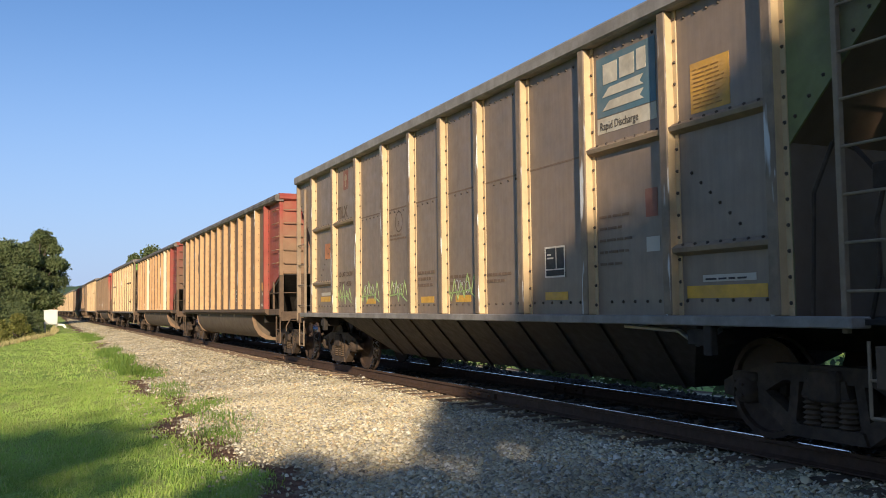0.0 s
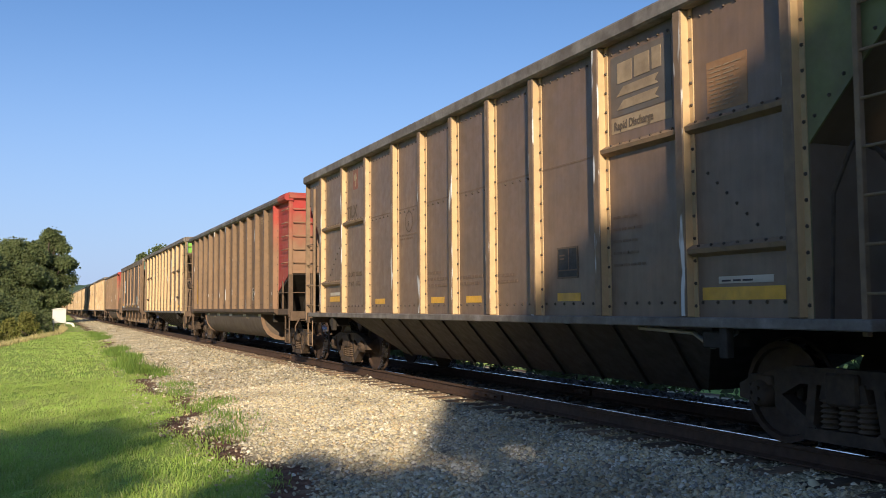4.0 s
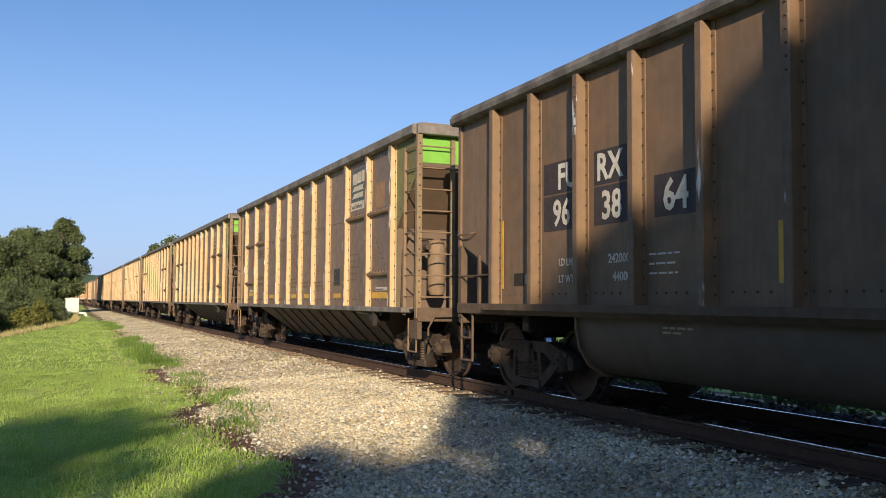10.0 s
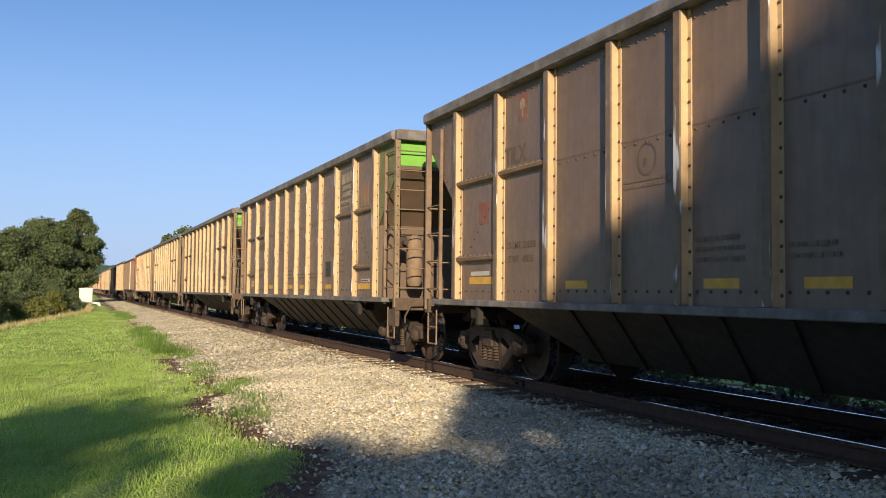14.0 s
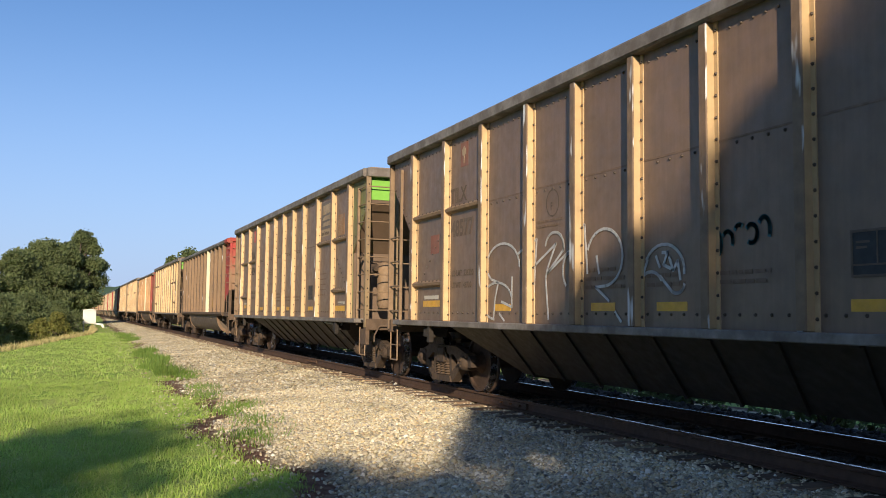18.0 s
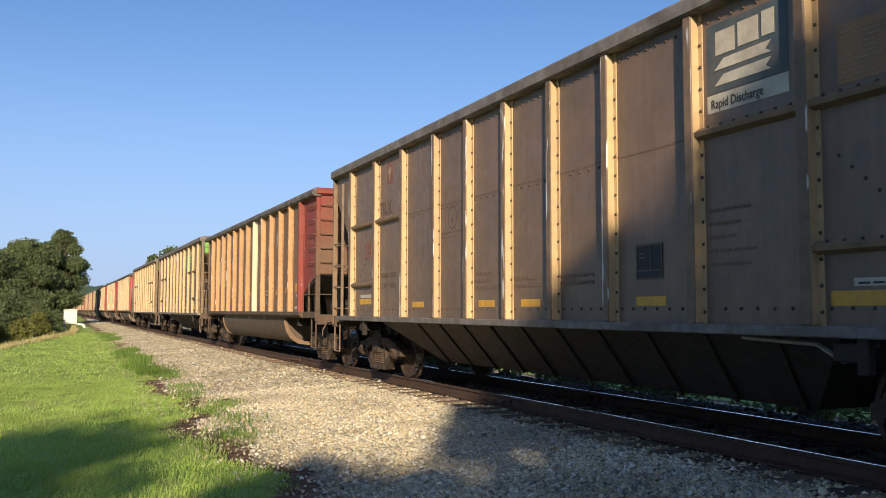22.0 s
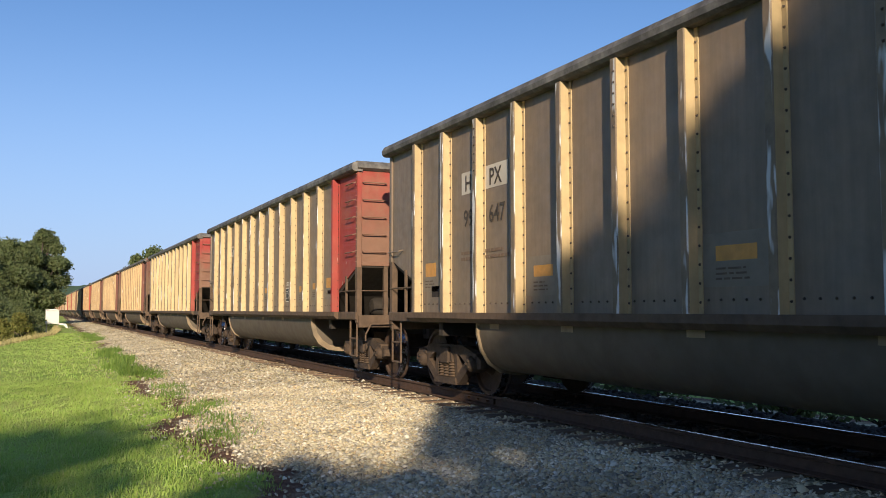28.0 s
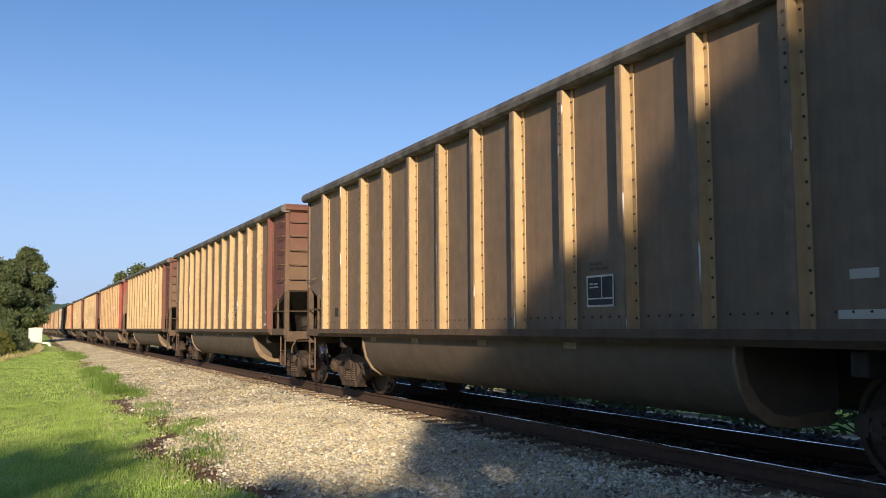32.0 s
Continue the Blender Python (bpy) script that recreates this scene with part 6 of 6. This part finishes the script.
    for p in [(SIDE, 1.55 + 0.10 * k, 2.75 - 0.14 * k) for k in range(8)] + [(SIDE, 13.40 - 0.11 * k, 2.30 - 0.105 * k) for k in range(8)] + [(SIDE - 0.055, 13.62, 2.35 + 0.17 * k) for k in range(7)] + [(SIDE - 0.085, 1.1, 1.7 + 0.19 * i) for i in range(11)] + [(SIDE, y + d, z) for y in (4.02, 6.24, 8.45) for z in (3.1, 3.3, 3.5) for d in (0, 0.08)]:
        part("bolt", lambda: rivets([(0, 0, 0)], 0.026, 0.02), M_alu, car, key="bright_bolt", at=p)
    return car


# ---- painted scrawls ----
M_spray = mat("white_spray_paint", (0.54, 0.54, 0.53), 0.6, 0, 14.0, 0.7, 1.15)
M_spray2 = mat("pale_green_spray_paint", (0.42, 0.55, 0.22), 0.6, 0, 14.0, 0.7, 1.15)
M_spray5 = mat("worn_blue_spray_paint", (0.11, 0.098, 0.10), 0.7, 0, 14.0, 0.7, 1.15, tint=(0.19, 0.12, 0.07), tint_amount=0.7, tint_scale=6.0)
M_spray3 = mat("dull_teal_spray_paint", (0.05, 0.14, 0.17), 0.7, 0, 14.0, 0.7, 1.15)


def scrawl(car, name, label, strokes, m, r=0.014):
    """Sprayed strokes: each an arc (middle y, z, half width, half height, from, to in degrees) or a line (y, z, y, z)."""
    s = Shape()
    for q in strokes:
        if len(q) == 4:
            p = [q[:2], q[2:]]
        else:
            k = max(5, int(abs(q[5] - q[4]) / 13))
            p = [(q[0] + q[2] * math.cos(radians(q[4] + (q[5] - q[4]) * i / k)), q[1] + q[3] * math.sin(radians(q[4] + (q[5] - q[4]) * i / k))) for i in range(k + 1)]
        for (a, b), (c, d) in zip(p, p[1:]):
            w = Vector((c - a, d - b)).normalized() * r
            s.prism([(a - w[0] * 0.5 - w[1], b - w[1] * 0.5 + w[0]), (a - w[0] * 0.5 + w[1], b - w[1] * 0.5 - w[0]), (c + w[0] * 0.5 + w[1], d + w[1] * 0.5 - w[0]), (c + w[0] * 0.5 - w[1], d + w[1] * 0.5 + w[0])], "x", SIDE - 0.010, SIDE - 0.007)
    return part(name, s, m, car, label)


# ---- the cars in their order ----
def furx(num, panel, ink, split, y, z):
    """Two or three blocks of white or dark paint between the posts, each with its letters."""
    marks = []
    for i, (top, low) in enumerate(split):
        a = y - 1.05 * i - (0.03 if i else 0.0)
        b = a - (0.84 if i == 0 else 0.74)
        if panel:
            marks.append(("block of paint behind the lettering", "patch", b, a, z - 0.46, z + (0.38 if top and panel is M_patch else -0.05), panel))
            if top and panel is M_navy:
                marks.append(("block of paint behind the lettering", "patch", b, a, z - 0.03, z + 0.34, panel))
        if top:
            marks.append(("", top, a - (0.32 if i == 0 else 0.05), z + 0.02, 0.29, 0.9, ink))
        marks.append(("", low, a - (0.22 if i == 0 else 0.05 if len(low) > 2 else 0.14), z - 0.40, 0.30, 0.78 if len(low) > 2 else 0.9, ink))
    return marks


LD = [("", "LD LMT", 12.0, 1.64, 0.085, 0.9, M_chalk), ("", "242000", 11.0, 1.64, 0.095, 0.95, M_chalk), ("", "LT WT", 12.0, 1.45, 0.085, 0.9, M_chalk), ("", "44000", 10.92, 1.45, 0.095, 0.95, M_chalk)]
tan_label = "coal-dusted tan gondola car with a dull red end"
brown_label = "dark brown coal gondola car with a bright red end"
grey_label = "dusty grey-tan coal gondola car with a red end"
sand_label = "sand-coloured coal gondola car with a dusty brown end"
rust_label = "rust-brown coal gondola car with a dark red end"
BUILD = {
    0: lambda n: hopper_car(n, 0, M_amber, M_brick, None),
    1: lambda n: gondola_car(n, TAN, tan_label, [("", "C", 12.1, 2.88, 0.24, 0.9, M_faint), ("", "FX", 11.4, 2.88, 0.24, 0.9, M_faint), ("", "4", 12.1, 2.5, 0.24, 0.9, M_faint), ("", "844", 11.4, 2.5, 0.24, 0.9, M_faint)]),
    2: lambda n: gondola_car(n, RUST, rust_label, furx(2, M_patch, M_ink, [("FU", "964"), ("RX", "174")], 12.42, 2.60), (2, 8)),
    3: lambda n: hopper_car(n, 1, M_amber2, None, None),
    4: lambda n: gondola_car(n, BROWN, brown_label, furx(4, M_navy, M_chalk, [("FU", "96"), ("RX", "37"), ("", "66")], 12.35, 2.51) + LD, orange=False, tub_marks=False),
    5: lambda n: hopper_car(n, 1, M_amber2, None, None),
    6: lambda n: old_car(),
    7: lambda n: gondola_car(n, BROWN, brown_label, furx(7, M_navy, M_chalk, [("FU", "96"), ("RX", "38"), ("", "64")], 12.35, 2.51) + LD, orange=False, tub_marks=False),
    15: lambda n: gondola_car(n, BROWN, brown_label, furx(15, M_navy, M_chalk, [("FU", "960"), ("RX", "340")], 12.40, 2.55) + LD, (4,), orange=False, tub_marks=False),
    17: lambda n: gondola_car(n, RUST, rust_label, furx(17, M_patch, M_ink, [("FU", "964"), ("RX", "164")], 12.42, 2.50), (5,)),
    20: lambda n: gondola_car(n, GREY, grey_label, [("pale block behind the lettering", "patch", 10.78, 12.09, 2.80, 3.10, M_patch), ("", "H", 11.98, 2.84, 0.22, 0.9, M_ink), ("", "PX", 11.27, 2.84, 0.22, 0.9, M_ink), ("", "99", 12.02, 2.36, 0.23, 0.9, M_ink), ("", "647", 11.28, 2.36, 0.23, 0.9, M_ink)], patchy=M_flaked),
    21: lambda n: gondola_car(n, GREY, grey_label, [("pale block behind the lettering", "patch", 10.78, 12.09, 2.80, 3.10, M_patch), ("", "H", 11.98, 2.84, 0.22, 0.9, M_ink), ("", "PX", 11.27, 2.84, 0.22, 0.9, M_ink), ("", "98", 12.02, 2.36, 0.23, 0.9, M_ink), ("", "523", 11.28, 2.36, 0.23, 0.9, M_ink)]),
    22: lambda n: gondola_car(n, GREY, grey_label, [("pale block behind the lettering", "patch", 10.78, 12.09, 2.80, 3.10, M_patch), ("", "H", 11.98, 2.84, 0.22, 0.9, M_ink), ("", "PX", 11.27, 2.84, 0.22, 0.9, M_ink), ("", "98", 12.02, 2.36, 0.23, 0.9, M_ink), ("", "558", 11.28, 2.36, 0.23, 0.9, M_ink)]),
}
NUMBERS = {8: "48013", 9: "48476", 10: None, 11: "48498", 12: "48447", 13: "48577", 14: "48540", 16: None, 18: None, 19: "48412"}
CARS = {}
HOPPERS = {-1, 0, 3, 5} | set(NUMBERS)
for n in range(-1, 45):
    if n in BUILD:
        CARS[n] = BUILD[n](n)
    elif n in NUMBERS or n == -1:
        CARS[n] = hopper_car(n, 2 if n in (8, 16, 18) else 1, M_amber2, M_rust2 if n % 3 else None, NUMBERS.get(n))
    elif n < 27:
        P, lab = ((SAND, sand_label), (SAND, sand_label), (TAN, tan_label), (SAND, sand_label))[n % 4]
        CARS[n] = gondola_car(n, P, lab, orange=False)
    else:
        P, lab = ((SAND, sand_label), (TAN, tan_label), (GREY, grey_label), (SAND, sand_label))[n % 4]
        CARS[n] = gondola_car(n, P, lab, full=False)


# how far the slack in the couplings sets each car off an even spacing
SLACK = {0: -0.05, 5: 0.045, 6: 0.05, 7: -0.05, 9: 0.07, 10: 0.08, 11: 0.12, 12: 0.22, 13: 0.07, 14: 0.04, 15: -0.1, 16: 0.03, 17: -0.16, 18: -0.2, 19: -0.2, 20: -0.21, 21: -0.23, 22: 0.17, 23: 0.14}


def front(n, t):
    """How far along the track the leading end of car n stands at t seconds: the train slows a little as it passes."""
    return 4.07 + 16.40 * n + (0.0 if n in HOPPERS else 0.17) + SLACK.get(n, 0.0 if n < 20 else 0.16) - 12.426 * t + 0.0227 * t * t - 0.00014 * t ** 3


first = [(10.5, 1.85, 0.5, 0.33, 0, 180), (11.01, 1.84, 10.83, 1.71), (10.83, 1.71, 10.61, 1.66), (10.61, 1.66, 10.71, 1.44), (10.71, 1.44, 10.75, 1.19), (10.66, 1.41, 0.45, 0.25, 165, -80), (10.21, 1.72, 10.21, 1.33), (10.21, 1.33, 10.51, 1.4), (10.58, 1.24, 10.43, 1.15),
         (10.03, 2.02, 9.54, 2.17), (9.54, 2.17, 9.62, 1.39)]
middle = [(9.59, 1.84, 9.06, 2.08), (9.1, 2.04, 0.22, 0.18, 10, 200), (8.88, 2.0, 9.26, 1.74), (9.06, 2.08, 9.26, 1.8), (9.26, 1.8, 9.31, 1.67), (9.31, 1.67, 9.24, 1.18), (9.26, 1.74, 8.76, 1.97), (8.75, 1.75, 0.15, 0.2, 100, -60), (8.54, 2.2, 8.42, 2.25), (8.42, 2.25, 8.36, 1.7),
          (8.02, 1.86, 0.35, 0.31, 20, 262), (8.0, 1.55, 8.19, 1.54), (8.19, 1.54, 7.93, 1.39), (7.81, 1.27, 7.7, 1.17), (8.17, 1.88, 8.12, 1.69)]
balloon = [(7.38, 1.51, 7.23, 1.79), (6.97, 1.66, 0.32, 0.27, 30, 185), (6.77, 1.55, 0.12, 0.1, 190, 300), (6.83, 1.46, 7.02, 1.62), (7.18, 1.5, 0.2, 0.17, 150, 10), (7.09, 1.82, 7.03, 1.71), (6.99, 1.85, 6.91, 1.85), (6.91, 1.85, 6.97, 1.73), (6.97, 1.73, 6.86, 1.69),
           (6.88, 1.8, 6.82, 1.67), (6.82, 1.67, 6.75, 1.76), (6.75, 1.76, 6.71, 1.58)]
for strokes in (first, middle, balloon):
    scrawl(CARS[13], "graffiti", "looping white spray-painted scrawl", strokes, M_spray, 0.016)
scrawl(CARS[13], "graffiti", "small teal blue spray-painted scrawl", [(6.2 - 0.15 * i, 1.88 + 0.02 * i, 0.07, 0.11 - 0.03 * (i % 2), 40, 300 - 90 * (i % 3)) for i in range(5)], M_spray3, 0.02)
scrawl(CARS[2], "graffiti", "faded dark blue spray-painted scrawl", [(7.2, 1.72, 0.16, 0.16, 30, 250), (6.95, 1.66, 7.3, 1.9), (6.75, 1.8, 0.12, 0.12, -60, 160), (6.6, 1.62, 6.9, 1.6), (5.95, 1.78, 0.2, 0.14, -120, 120), (6.05, 1.62, 5.6, 1.7), (5.7, 1.92, 5.55, 1.62), (8.1, 1.9, 8.0, 1.55), (7.95, 1.75, 0.12, 0.1, 0, 200)], M_spray5, 0.035)
scrawl(CARS[17], "graffiti", "thin chalky white scrawl", [(8.9, 2.0, 8.2, 2.1), (8.85, 1.84, 8.15, 1.9), (8.6, 1.92, 0.18, 0.1, 20, 300), (8.3, 1.7, 0.25, 0.07, 0, 200), (8.75, 2.15, 8.7, 1.8)], M_pale, 0.008)
q = random.Random(4)
for y0, y1 in ((6.4, 7.32), (8.84, 9.64), (10.06, 10.97), (11.5, 12.3)):
    turns = [(y1 + (y0 - y1) * i / 9, (1.36 if i % 2 else 1.60) + q.uniform(-0.07, 0.07)) for i in range(10)]
    scrawl(CARS[0], "graffiti", "jagged pale green spray-painted scrawl", [(*a, *b) for a, b in zip(turns, turns[1:])] + [(y1, 1.40, y0 + 0.2, 1.44), (y0 + 0.25, 1.42, y0, 1.31)], M_spray2, 0.011)
    if y0 < 11:
        scrawl(CARS[0], "graffiti", "thin pale inner scrawl", [(y1 - 0.28 - 0.11 * i, 1.50 + q.uniform(-0.03, 0.03), 0.05, 0.08, 20, 330 - 70 * (i % 3)) for i in range(4)], M_spray, 0.006)


def motions():
    times = [0, 0.1] + [0.5 * k for k in range(1, 64)] + [31.9, 32]
    for n, car in CARS.items():
        walk(car, [(t, pose(TRACK, front(n, t), 0)) for t in times])
    for q, sets in WHEELS.items():
        rows = []
        for k in range(961):
            t = k / 30
            rows.append((t, pose(0, 0.889 * q, 0.457, math.degrees((front(0, 0) - front(0, t)) / 0.457), 0, 0)))
        walk(sets[0], rows)
        action, slot = sets[0].animation_data.action, sets[0].animation_data.action_slot
        for w in sets[1:]:
            w.rotation_mode = "QUATERNION"
            w.animation_data_create()
            w.animation_data.action = action
            w.animation_data.action_slot = slot


motions()
